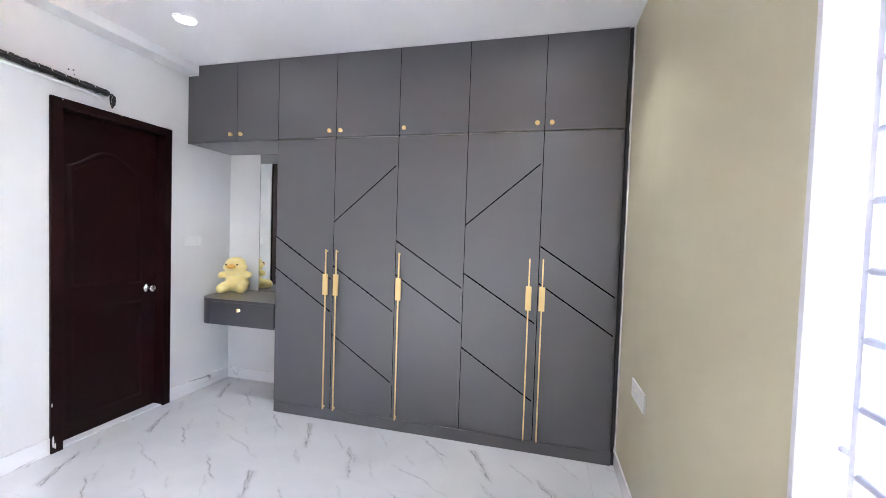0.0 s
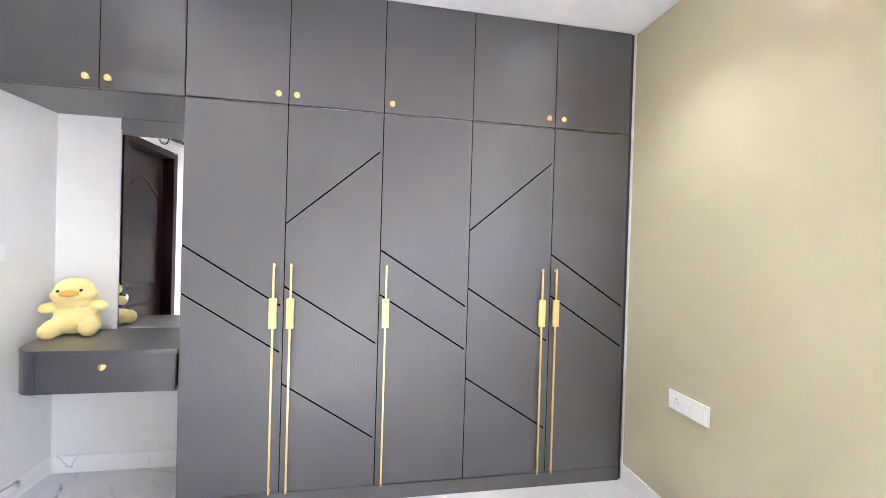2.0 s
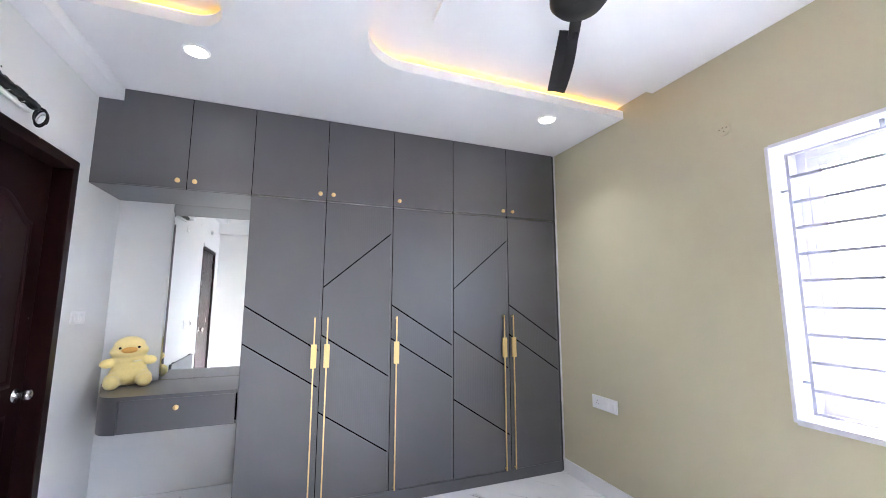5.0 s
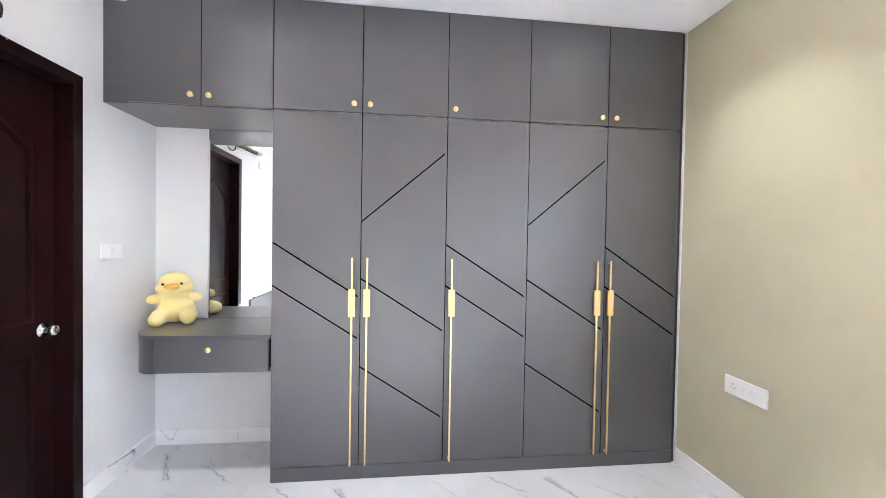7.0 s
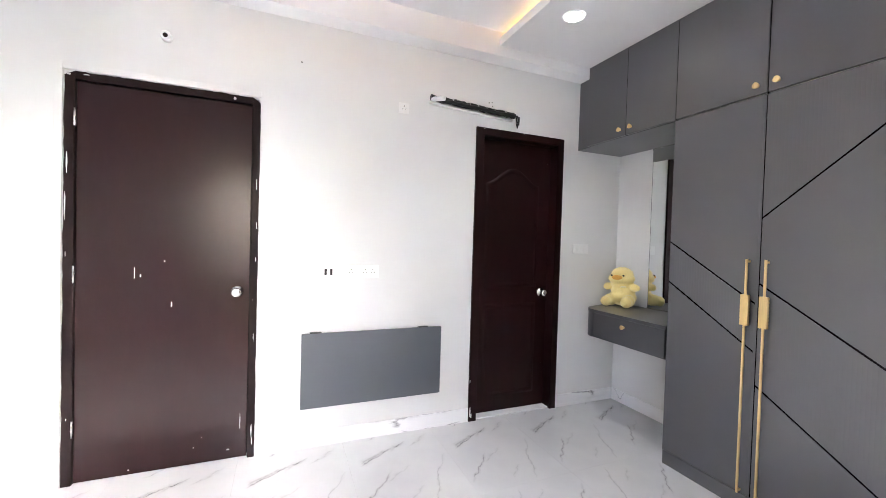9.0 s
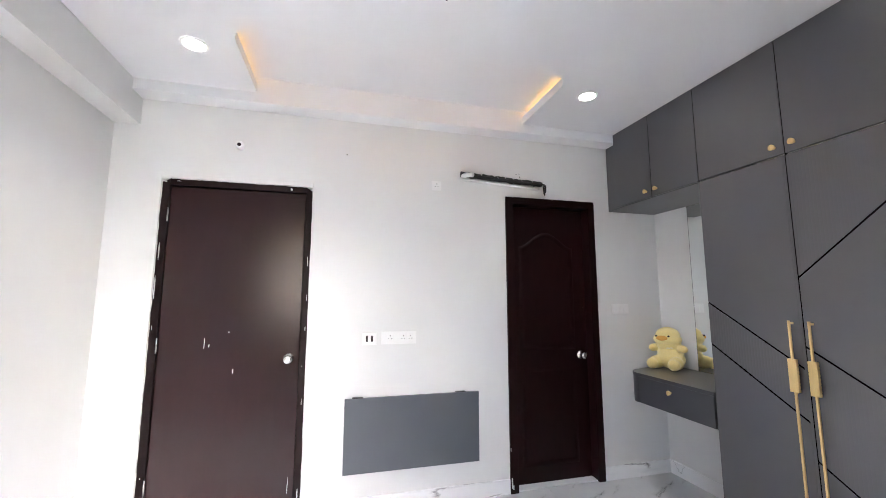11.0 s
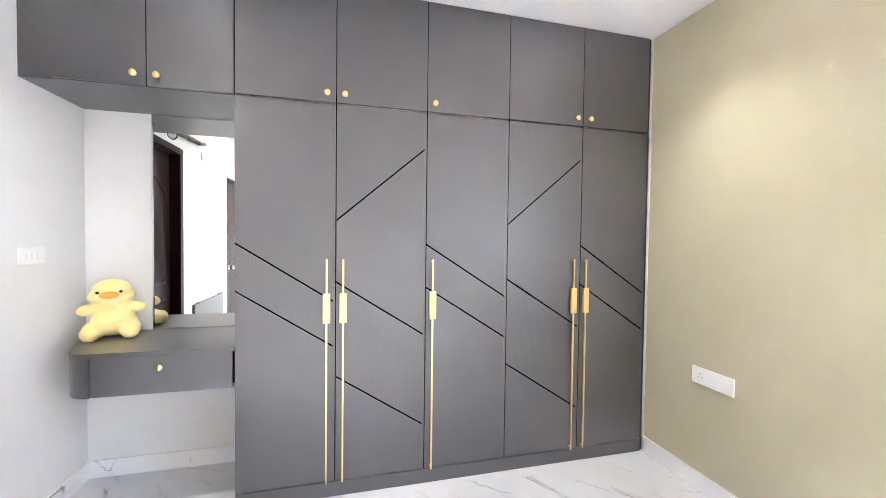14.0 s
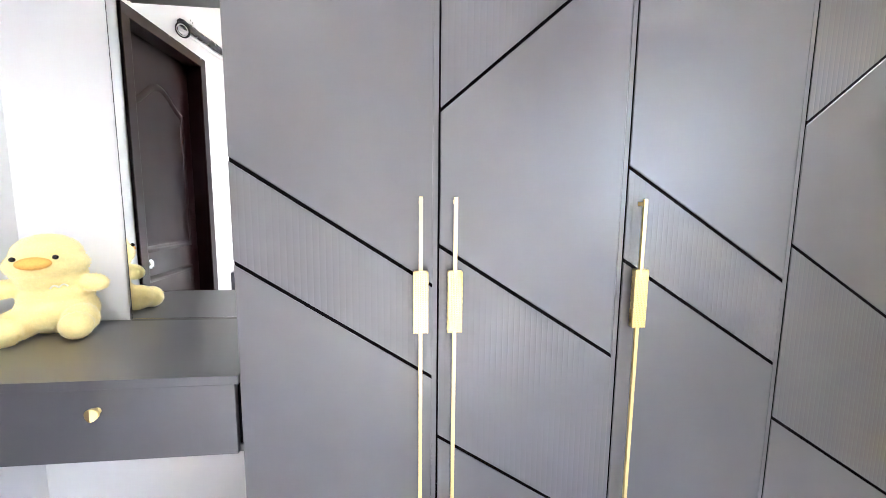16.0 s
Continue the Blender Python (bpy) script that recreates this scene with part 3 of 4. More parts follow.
for k, (y0, y1, xo) in enumerate(((mid - 0.03, W1 - 0.040, 0.009), (W0 + 0.040, mid + 0.03, 0.039))):
    s0, s1 = wx0 + xo, wx0 + xo + 0.024
    sash = part("sash", boxes((s0, s1, y0, y0 + 0.050, WZ0 + 0.036, WZ1 - 0.036), (s0, s1, y1 - 0.050, y1, WZ0 + 0.036, WZ1 - 0.036), (s0, s1, y0 + 0.050, y1 - 0.050, WZ0 + 0.036, WZ0 + 0.092), (s0, s1, y0 + 0.050, y1 - 0.050, WZ1 - 0.092, WZ1 - 0.036), bevel=0.002), UPVC, win)
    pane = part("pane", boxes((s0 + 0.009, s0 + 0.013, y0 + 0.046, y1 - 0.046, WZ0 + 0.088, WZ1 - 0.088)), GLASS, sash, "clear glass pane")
    part("gasket", boxes((s0 + 0.006, s0 + 0.0085, y0 + 0.050, y0 + 0.054, WZ0 + 0.092, WZ1 - 0.092), (s0 + 0.006, s0 + 0.0085, y1 - 0.054, y1 - 0.050, WZ0 + 0.092, WZ1 - 0.092)), GRILLE, sash, "thin grey glazing gasket")
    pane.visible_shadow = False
GX = XR + 0.072
grille = part("grille_frame", boxes((GX - 0.008, GX + 0.008, 0.882, 0.898, 0.880, 2.112), (GX - 0.006, GX + 0.006, W0 + 0.040, W0 + 0.052, 0.880, 2.112), (GX - 0.006, GX + 0.006, W0 + 0.052, 0.884, 0.880, 0.892), (GX - 0.006, GX + 0.006, W0 + 0.052, 0.884, 2.100, 2.112), bevel=0.002), GRILLE, win)
for k in range(9):
    z = 0.988 + 0.1257 * k
    part("grille_bar", tube([(GX, W0 + 0.046, z), (GX, 0.890, z)], 0.0085, 8), GRILLE, grille)
for y0, y1, z in ((0.890, W1, 1.02), (0.890, W1, 1.93), (W0, W0 + 0.045, 1.02), (W0, W0 + 0.045, 1.93)):
    part("grille_lug", tube([(GX, y0, z), (GX, y1, z)], 0.007, 8), GRILLE, grille)
part("grille_lug", tube([(GX, 0.55, 2.106), (GX, 0.55, 2.146)], 0.009, 8), GRILLE, grille)


# ---- wardrobe ----
wardrobe = thing("wardrobe", (-0.76, YF, 0), "dark grey laminate fitted wardrobe with gold bar handles", "wardrobe")
DIV = (-1.975, -1.490, -1.003, -0.512, -0.020, 0.457)
T = 0.020                       # door thickness
TB, TT = 0.086, 2.086           # tall doors
LB, LT = 2.096, LOW - 0.004     # loft doors

part("carcass", boxes((DIV[0], DIV[0] + 0.018, YF + T + 0.002, YB, 0.0, 2.088), (DIV[5] - 0.018, DIV[5], YF + T + 0.002, YB, 0.0, 2.088),
     (DIV[0] + 0.018, DIV[5] - 0.018, YF + T + 0.002, YF + 0.045, 0.085, 2.088)), (LAMINATE,), wardrobe)
for x in DIV[1:5]:
    part("shadow_gap", boxes((x - 0.0026, x + 0.0026, YF + 0.003, YF + T, TB, LT)), GROOVE, wardrobe, "black shadow gap between two doors")
part("plinth", boxes((DIV[0], DIV[5] + 0.004, YF + 0.004, YF + 0.022, 0.0, 0.081), bevel=0.001), LAMINATE, wardrobe)
part("side_filler", boxes((DIV[5] + 0.004, XR - 0.008, YF + 0.016, YF + 0.034, 0.0, LOW), bevel=0.001), CARCASS, wardrobe)
bead, rng, rings = bmesh.new(), random.Random(21), []
for k in range(55):
    wide, front, z = 0.012 if k in (2, 42) else rng.uniform(0.0035, 0.0085), YF + 0.002 + rng.uniform(0, 0.004), LOW * k / 54
    rings.append([bead.verts.new((x, y, z)) for x, y in ((XR, YF + 0.030), (XR - wide, YF + 0.030), (XR - wide, front), (XR, front))])
for lower, upper in zip(rings, rings[1:]):
    for j in range(4):
        bead.faces.new((lower[j], lower[(j + 1) % 4], upper[(j + 1) % 4], upper[j]))
bead.faces.new(rings[0][::-1])
bead.faces.new(rings[-1])
bmesh.ops.recalc_face_normals(bead, faces=bead.faces[:])
part("caulk", bead, TAPE, wardrobe, "uneven white caulk line")


def slab(points_xz, y0, y1, chamfer=0.0015):
    """A flat panel with an outline in x and z and a fine chamfer on its front."""
    n = len(points_xz)
    cx, cz = sum(p[0] for p in points_xz) / n, sum(p[1] for p in points_xz) / n
    bm = bmesh.new()
    rings = []
    for y, k in ((y1, 0), (y0 + chamfer, 0), (y0, chamfer)):
        ring = []
        for x, z in points_xz:
            d = Vector((cx - x, cz - z))
            ring.append(bm.verts.new((x + math.copysign(min(k, abs(d.x)), d.x), y, z + math.copysign(min(k, abs(d.y)), d.y))))
        rings.append(ring)
    for a, b in zip(rings, rings[1:]):
        for i in range(n):
            bm.faces.new((a[i], a[(i + 1) % n], b[(i + 1) % n], b[i]))
    bm.faces.new(rings[0][::-1])
    bm.faces.new(rings[-1])
    bmesh.ops.recalc_face_normals(bm, faces=bm.faces[:])
    return bm


def fluted(x0, x1, bottom, top, y0, y1, pitch=0.0150, depth=0.0004):
    """A panel of upright half-round flutes between two sloping edges; bottom and top are (z at x0, z at x1)."""
    bm = bmesh.new()
    count = max(1, round((x1 - x0) / pitch))
    cols = []
    for i in range(count):
        for u, d in ((0.0, depth), (0.18, depth * 0.25), (0.5, 0.0), (0.82, depth * 0.25)):
            cols.append(((i + u) / count, d))
    cols.append((1.0, depth))
    grid = []
    for u, d in cols:
        x = x0 + (x1 - x0) * u
        zb, zt = bottom[0] + (bottom[1] - bottom[0]) * u, top[0] + (top[1] - top[0]) * u
        grid.append([bm.verts.new((x, y1, zb)), bm.verts.new((x, y0 + d, zb)), bm.verts.new((x, y0 + d, zt)), bm.verts.new((x, y1, zt))])
    for a, b in zip(grid, grid[1:]):
        for k in range(3):
            bm.faces.new((a[k], b[k], b[k + 1], a[k + 1]))
    bm.faces.new(grid[0])
    bm.faces.new(grid[-1][::-1])
    bmesh.ops.recalc_face_normals(bm, faces=bm.faces[:])
    return bm


def bar_handle(parent, x, z0=0.092, z1=1.276):
    """A slim square gold bar on small posts with a knurled grip."""
    y0, y1 = YF - 0.029, YF - 0.020
    bm = boxes((x - 0.0045, x + 0.0045, y0, y1, z0, z1), bevel=0.0008)
    for z in (z0 + 0.012, z1 - 0.012, 0.975, 1.065):
        box(bm, x - 0.004, x + 0.004, y1 - 0.001, YF, z - 0.005, z + 0.005)
    part("handle_bar", bm, GOLD, parent, "slim gold bar handle")
    gz0, gz1, gw = 0.944, 1.097, 0.0185
    bm = box(bmesh.new(), x - gw + 0.002, x + gw - 0.002, y0 - 0.004, y1 + 0.003, gz0, gz1)
    nx, nz = 9, 34
    for i in range(nx):
        for k in range(nz):
            cx = x - gw + (2 * gw) * (i + 0.5) / nx
            cz = gz0 + (gz1 - gz0) * (k + (0.5 if i % 2 else 0.25)) / nz
            if cz > gz1 - 0.002:
                continue
            w, h = gw / nx * 1.05, (gz1 - gz0) / nz * 0.62
            a = [bm.verts.new((cx + dx * w, y0 - 0.004, cz + dz * h)) for dx, dz in ((-1, 0), (0, -1), (1, 0), (0, 1))]
            tip = bm.verts.new((cx, y0 - 0.0052, cz))
            for e in range(4):
                bm.faces.new((a[e], a[(e + 1) % 4], tip))
    for side in (-1, 1):
        for k in range(9):
            cz = gz0 + (gz1 - gz0) * (k + 0.5) / 9
            box(bm, x + side * (gw - 0.002) - 0.002, x + side * (gw - 0.002) + 0.002, y0 - 0.004, y1 + 0.003, cz - 0.006, cz + 0.006, bevel=0.0008)
    bmesh.ops.recalc_face_normals(bm, faces=bm.faces[:])
    part("handle_grip", bm, GOLD, parent, "knurled gold grip")


def cabinet_knob(parent, x, z, y=YF):
    """A round knob on a slim neck, its face two polished facets that meet in an upright ridge."""
    bm = lathe([(0, 0.008), (0.002, 0.008), (0.003, 0.005), (0.013, 0.005), (0.014, 0.012)], (x, y, z), (0, -1, 0), 24)
    n, r = 12, 0.0150
    for s in (-1, 1):
        arc_f, arc_b = [], []
        for i in range(n + 1):
            a = -math.pi / 2 + math.pi * i / n
            dx, dz = s * r * math.cos(a), r * math.sin(a)
            arc_f.append(bm.verts.new((x + dx, y - 0.0265 + 0.30 * abs(dx), z + dz)))
            arc_b.append(bm.verts.new((x + dx * 0.93, y - 0.0135, z + dz * 0.93)))
        bm.faces.new(arc_f)
        bm.faces.new(arc_b)
        for i in range(n):
            bm.faces.new((arc_f[i], arc_f[i + 1], arc_b[i + 1], arc_b[i])).smooth = True
    bmesh.ops.remove_doubles(bm, verts=bm.verts[:], dist=0.00005)
    bmesh.ops.recalc_face_normals(bm, faces=bm.faces[:])
    part("knob", bm, GOLD, parent, "round polished brass knob with a centre ridge")


G = 0.0027                      # half the gap between doors
H = 0.0055                      # half the width of a groove
HANDLE_X = (-1.535, -1.451, -0.967, -0.078, 0.006)
for d in range(5):
    x0, x1 = DIV[d] + (0 if d == 0 else G), DIV[d + 1] - G
    rim = x1 - 0.012            # grooves stop short of the edge strip
    door = part("tall_door", boxes((x0 + 0.001, x1 - 0.001, YF + 0.0022, YF + T - 0.005, TB, TT)), GROOVE, wardrobe, "dark grey tall door with black diagonal grooves")
    lines = ((0.345, 0.650, 2), (0.855, 1.155, 2), (1.884, 1.482, 2)) if d % 2 else ((0.815, 1.117, 1), (1.055, 1.357, 1))
    # each line: z at the right end, z at the left end
    lows = [(TB, TB)] + [(zl + H, zr + H) for zr, zl, _ in lines]
    tops = [(zl - H, zr - H) for zr, zl, _ in lines] + [(TT, TT)]
    for k, (lo, hi) in enumerate(zip(lows, tops)):
        flute = (k in (1, 3)) if d % 2 else (k == 1)
        if flute:
            part("fluted_panel", fluted(x0, rim, lo, hi, YF, YF + 0.002), LAMINATE, door, "finely fluted dark grey panel")
        else:
            part("flat_panel", slab([(x0, lo[0]), (rim, lo[1]), (rim, hi[1]), (x0, hi[0])], YF, YF + 0.002), LAMINATE, door)
    part("edge_strip", boxes((rim + 0.0004, x1, YF + 0.0003, YF + 0.002, TB, TT)), LAMINATE, door)
    bar_handle(door, HANDLE_X[d])
KNOB_X = (-1.535, -1.446, -0.961, -0.066, 0.024)
for d in range(5):
    x0, x1 = DIV[d] + G, DIV[d + 1] - G
    door = part("loft_door", boxes((x0, x1, YF, YF + T - 0.005, LB, LT), bevel=0.0012), LAMINATE, wardrobe)
    cabinet_knob(door, KNOB_X[d], 2.139)
part("seam_strip", boxes((DIV[0], DIV[5], YF + 0.006, YF + 0.012, TT + 0.004, LB - 0.0045)), STEEL, wardrobe, "thin pale metal seam between the tall doors and the lofts")

# loft over the dressing shelf
loft = thing("loft_cabinet", (-2.41, YF, 2.088), "dark grey overhead loft cabinet above the dressing shelf", "cabinet")
part("filler_board", boxes((XL, -2.7225, YF + T + 0.031, YB, 2.090, 2.108)), LAMINATE, loft)
part("bottom_board", boxes((-2.7225, DIV[0] - 0.001, YF + T, YB, 2.090, 2.108)), LAMINATE, loft)
part("back_panel", boxes((XL, DIV[0] - 0.001, YB - 0.02, YB, 2.108, 2.630)), LAMINATE, loft)
part("side_panel", boxes((-2.722, -2.704, YF + T, YB - 0.02, 2.108, 2.630)), LAMINATE, loft)
part("filler", boxes((XL, -2.722, YF + 0.034, YF + T + 0.030, 2.090, 2.632), bevel=0.001), LAMINATE, loft)
part("shadow_gap", boxes((-2.3516, -2.3464, YF + 0.003, YF + T, 2.092, LT)), GROOVE, loft, "black shadow gap between two doors")
part("shadow_gap", boxes((DIV[0] - 0.0026, DIV[0] + 0.0026, YF + 0.003, YF + T, 2.096, LT)), GROOVE, loft, "black shadow gap between two doors")
for x0, x1, kx in ((-2.720, -2.349, -2.395), (-2.349, DIV[0], -2.302)):
    door = part("loft_door", boxes((x0 + G, x1 - G, YF, YF + T - 0.005, 2.092, LT), bevel=0.0012), LAMINATE, loft)
    cabinet_knob(door, kx, 2.139)

# ---- dressing shelf ----
dresser = thing("dressing_shelf", (-2.36, YB, 0.632), "dark grey floating dressing shelf with one drawer", "shelf")
SZ0, SZ1 = 0.632, 0.840


def shelf_plan(y0, xa, steps=28):
    """The shelf's plan: its free end tapers from the wall corner to a rounded front corner."""
    p, c, q = Vector((-2.724, 2.735)), Vector((-2.690, y0)), Vector((-2.588, y0))
    curve = [p * (1 - u) ** 2 + c * 2 * u * (1 - u) + q * u * u for u in (i / steps for i in range(steps + 1))]
    return [(xa, YB - 0.001), (-2.845, YB - 0.001)] + [(v.x, v.y) for v in curve] + ([(xa, y0)] if xa > -2.58 else [])


XE = DIV[0] - 0.003
part("top", prism([(x, y, SZ1 - 0.022) for x, y in shelf_plan(YF - 0.005, XE)], (0, 0, 0.022)), LAMINATE, dresser)
part("body", prism([(x, y, SZ0) for x, y in shelf_plan(YF, -2.588)], (0, 0, SZ1 - 0.022 - SZ0)), LAMINATE, dresser)
part("bottom_board", boxes((-2.587, XE, YF + 0.012, YB - 0.001, SZ0, SZ0 + 0.018)), LAMINATE, dresser)
part("shadow_gap", boxes((-2.587, XE, YF + 0.020, YF + 0.024, SZ0 + 0.018, SZ1 - 0.022)), GROOVE, dresser, "black gap round the drawer")
drawer = part("drawer_front", boxes((-2.583, XE - 0.010, YF - 0.001, YF + 0.017, SZ0 + 0.002, SZ1 - 0.0240), bevel=0.0012), LAMINATE, dresser)
cabinet_knob(drawer, -2.298, 0.764, YF - 0.001)

mirror = thing("wall_mirror", (-2.25, YB, SZ1), "tall frameless wall mirror above the dressing shelf", "mirror")
part("backing_board", boxes((-2.512, DIV[0] - 0.002, YB - 0.010, YB, SZ1 + 0.002, 2.088)), LAMINATE, mirror)
part("mirror_glass", boxes((-2.514, DIV[0] - 0.002, YB - 0.015, YB - 0.0102, SZ1 + 0.003, 2.087), bevel=0.0015), MIRROR, mirror, "silvered mirror glass")
part("edge_bead", boxes((-2.5145, DIV[0] - 0.002, YB - 0.017, YB - 0.0152, SZ1 + 0.0005, SZ1 + 0.008)), STEEL, mirror, "thin metal edge bead")
part("edge_bead", boxes((-2.5145, DIV[0] - 0.002, YB - 0.017, YB - 0.0152, 2.083, 2.0875)), STEEL, mirror, "thin metal edge bead")
part("bevelled_edge", prism([(-2.524, YB - 0.001, SZ1 + 0.003), (-2.524, YB - 0.0105, SZ1 + 0.003), (-2.5145, YB - 0.0160, SZ1 + 0.003), (-2.5145, YB - 0.001, SZ1 + 0.003)], (0, 0, 2.087 - SZ1 - 0.003)), MIRROR, mirror, "bevelled mirror edge")


# ---- plush duck, one plain shape ----
def ball(bm, centre, radii, turn=(0, 0, 0), mat=0, detail=3):
    vs = bmesh.ops.create_icosphere(bm, subdivisions=detail, radius=1.0)["verts"]
    m = Matrix.LocRotScale(Vector(centre), Euler([radians(a) for a in turn]), Vector(radii))
    bmesh.ops.transform(bm, matrix=m, verts=vs)
    for f in {f for v in vs for f in v.link_faces}:
        f.material_index, f.smooth = mat, True


def plush_duck():
    """A soft body whose stuffed limbs flow into one another, under a short pile."""
    bm = bmesh.new()
    ball(bm, (0, 0.020, 0.118), (0.092, 0.078, 0.092))
    ball(bm, (0, 0.012, 0.074), (0.104, 0.084, 0.072))
    ball(bm, (0, 0.006, 0.182), (0.090, 0.070, 0.050))
    ball(bm, (0, 0.004, 0.258), (0.084, 0.076, 0.062))
    ball(bm, (0, -0.006, 0.226), (0.101, 0.080, 0.052))
    for s in (-1, 1):
        ball(bm, (s * 0.106, -0.014, 0.158), (0.040, 0.029, 0.030), (0, s * 10, 0))
        ball(bm, (s * 0.072, -0.046, 0.052), (0.048, 0.060, 0.049), (0, 0, s * 16))
        ball(bm, (s * 0.080, -0.098, 0.043), (0.042, 0.040, 0.043), (0, 0, s * 16))
    lump = new("plush_duck_form", mesh_of("plush_duck_form", bm))
    mod = lump.modifiers.new("melt", "REMESH")
    mod.mode, mod.voxel_size, mod.use_smooth_shade = "VOXEL", 0.006, True
    mod = lump.modifiers.new("soften", "SMOOTH")
    mod.factor, mod.iterations = 0.5, 7
    bpy.context.view_layer.update()
    formed = lump.evaluated_get(bpy.context.evaluated_depsgraph_get())
    bm = bmesh.new()
    bm.from_mesh(formed.to_mesh())
    formed.to_mesh_clear()
    bpy.data.objects.remove(lump)
    bmesh.ops.triangulate(bm, faces=bm.faces[:])
    low = min(v.co.z for v in bm.verts)
    for v in bm.verts:
        v.co.z -= low
    for f in bm.faces:
        f.smooth = True
    bm.normal_update()
    fur = bm.faces[:]
    rng = random.Random(7)
    weights = [f.calc_area() for f in fur]
    for f in rng.choices(fur, weights, k=12000):
        a, b, c = [v.co for v in f.verts]
        u, w = sorted((rng.random(), rng.random()))
        p = a * u + b * (w - u) + c * (1 - w)
        d = (f.normal + Vector((rng.uniform(-0.4, 0.4), rng.uniform(-0.4, 0.4), rng.uniform(-0.4, 0.3)))).normalized()
        side = d.orthogonal().normalized() * 0.0006
        q = p + d * rng.uniform(0.0015, 0.0045)
        bm.faces.new([bm.verts.new(p - side), bm.verts.new(p + side), bm.verts.new(q)])
    ball(bm, (0, -0.083, 0.237), (0.041, 0.024, 0.0195), (-6, 0, 0), 1)
    for s in (-1, 1):
        ball(bm, (s * 0.047, -0.0735, 0.252), (0.0080, 0.006, 0.0076), (0, 0, 0), 2, 2)
    start = len(bm.faces)
    stitch = [(0.022 + 0.040 * i / 12, -0.070 + 0.006 * i / 12, 0.156 + 0.008 * abs(math.sin(math.pi * i / 6)) + 0.003 * i / 12) for i in range(13)]
    tube(stitch, 0.0028, 6, bm)
    bm.faces.ensure_lookup_table()
    for f in bm.faces[start:]:
        f.material_index = 3
    return bm


duck = solid("plush_duck", plush_duck(), (PLUSH, BEAK, EYE_BLACK, STITCH), "fluffy pale yellow plush duck sitting on the dressing shelf", "plush toy")
duck.matrix_world = pose(-2.660, 2.965, SZ1, 0, -2, 17) @ Matrix.Diagonal((1.02, 1.0, 0.985, 1.0))


# ---- wall table, folded down ----
table = thing("folding_table", (XL, 1.0, 0.22), "grey folding wall table hanging closed on the white wall", "table")
part("table_leaf", boxes((XL + 0.003, XL + 0.028, 0.537, 1.462, 0.253, 0.720), bevel=0.0015), TABLE_GREY, table)
for y in (0.62, 1.33):
    part("hinge", boxes((XL, XL + 0.026, y - 0.035, y + 0.035, 0.7205, 0.727), bevel=0.002), FAN_BLACK, table, "small black hinge")


# ---- electrical plates ----
def plate(name, x, out, y0, y1, z0, z1, label, pins=(), rockers=(), usb=()):
    """A white modular wall plate facing out (+1 or -1 in x)."""
    e = thing(name, (x, (y0 + y1) / 2, (z0 + z1) / 2), label, "wall plate")
    f = lambda d: (x + out * d)
    def bx(d0, d1, a, b, c, d, bev=0.0):
        lo, hi = sorted((f(d0), f(d1)))
        return boxes((lo, hi, a, b, c, d), bevel=bev)
    part("cover", bx(0, 0.009, y0, y1, z0, z1, 0.003), PLASTIC, e)
    zc = (z0 + z1) / 2
    for y in rockers:
        part("rocker_switch", bx(0.009, 0.0125, y - 0.010, y + 0.010, zc - 0.022, zc + 0.022, 0.0015), PLASTIC, e)
    for y in pins:
        m = part("socket_insert", bx(0.009, 0.0105, y - 0.022, y + 0.022, zc - 0.024, zc + 0.024, 0.001), PLASTIC, e)
        for dy, dz, r in ((0, 0.012, 0.0034), (-0.010, -0.007, 0.0028), (0.010, -0.007, 0.0028)):
            part("pin_hole", lathe([(0, r), (0.0006, r)], (f(0.0105), y + dy, zc + dz), (out, 0, 0), 10), SLOT, m)
    for y in usb:
        part("port", bx(0.009, 0.0102, y - 0.007, y + 0.007, zc - 0.020, zc + 0.020), SLOT, e, "black port")
    return e


plate("socket_plate", XR, -1, 2.000, 2.244, 0.596, 0.690, "white switch and socket plate on the olive wall", (2.19,), (2.135, 2.105, 2.065, 2.03))
plate("switch_plate", XL, 1, 2.612, 2.768, 1.252, 1.330, "white switch plate beside the dressing shelf", (), (2.655, 2.69, 2.725))
plate("data_plate", XL, 1, 0.640, 0.738, 1.062, 1.146, "white plate with two black ports", (), (), (0.672, 0.706))
plate("socket_plate", XL, 1, 0.770, 1.012, 1.064, 1.152, "white triple socket plate above the folding table", (0.83, 0.92, 0.97), ())
plate("socket_plate", XL, 1, 1.118, 1.190, 2.170, 2.240, "small white socket plate high on the wall", (1.154,), ())

rose = thing("junction_cover", (XR, 1.125, 2.328), "round white junction cover on the olive wall", "wall plate")
part("cover", lathe([(0, 0.040), (0.006, 0.039), (0.010, 0.034)], (XR, 1.125, 2.328), (-1, 0, 0), 28), OLIVE, rose)
for dy, dz in ((-0.02, 0.006), (0.0, 0.010), (0.018, 0.002), (-0.006, -0.012)):
    part("hole", lathe([(0, 0.0032), (0.0006, 0.0032)], (XR - 0.010, 1.125 + dy, 2.328 + dz), (-1, 0, 0), 10), SLOT, rose)

stub = thing("pipe_stub", (XL, -0.183, 2.377), "white plastic pipe stub above the entrance door", "pipe")
part("collar", lathe([(0, 0.026), (0.030, 0.026), (0.034, 0.022)], (XL, -0.183, 2.377), (1, 0, 0), 20), PLASTIC, stub)
part("bore", lathe([(0, 0.012), (0.0008, 0.012)], (XL + 0.034, -0.183, 2.377), (1, 0, 0), 16), BROWN, stub, "dark pipe bore")

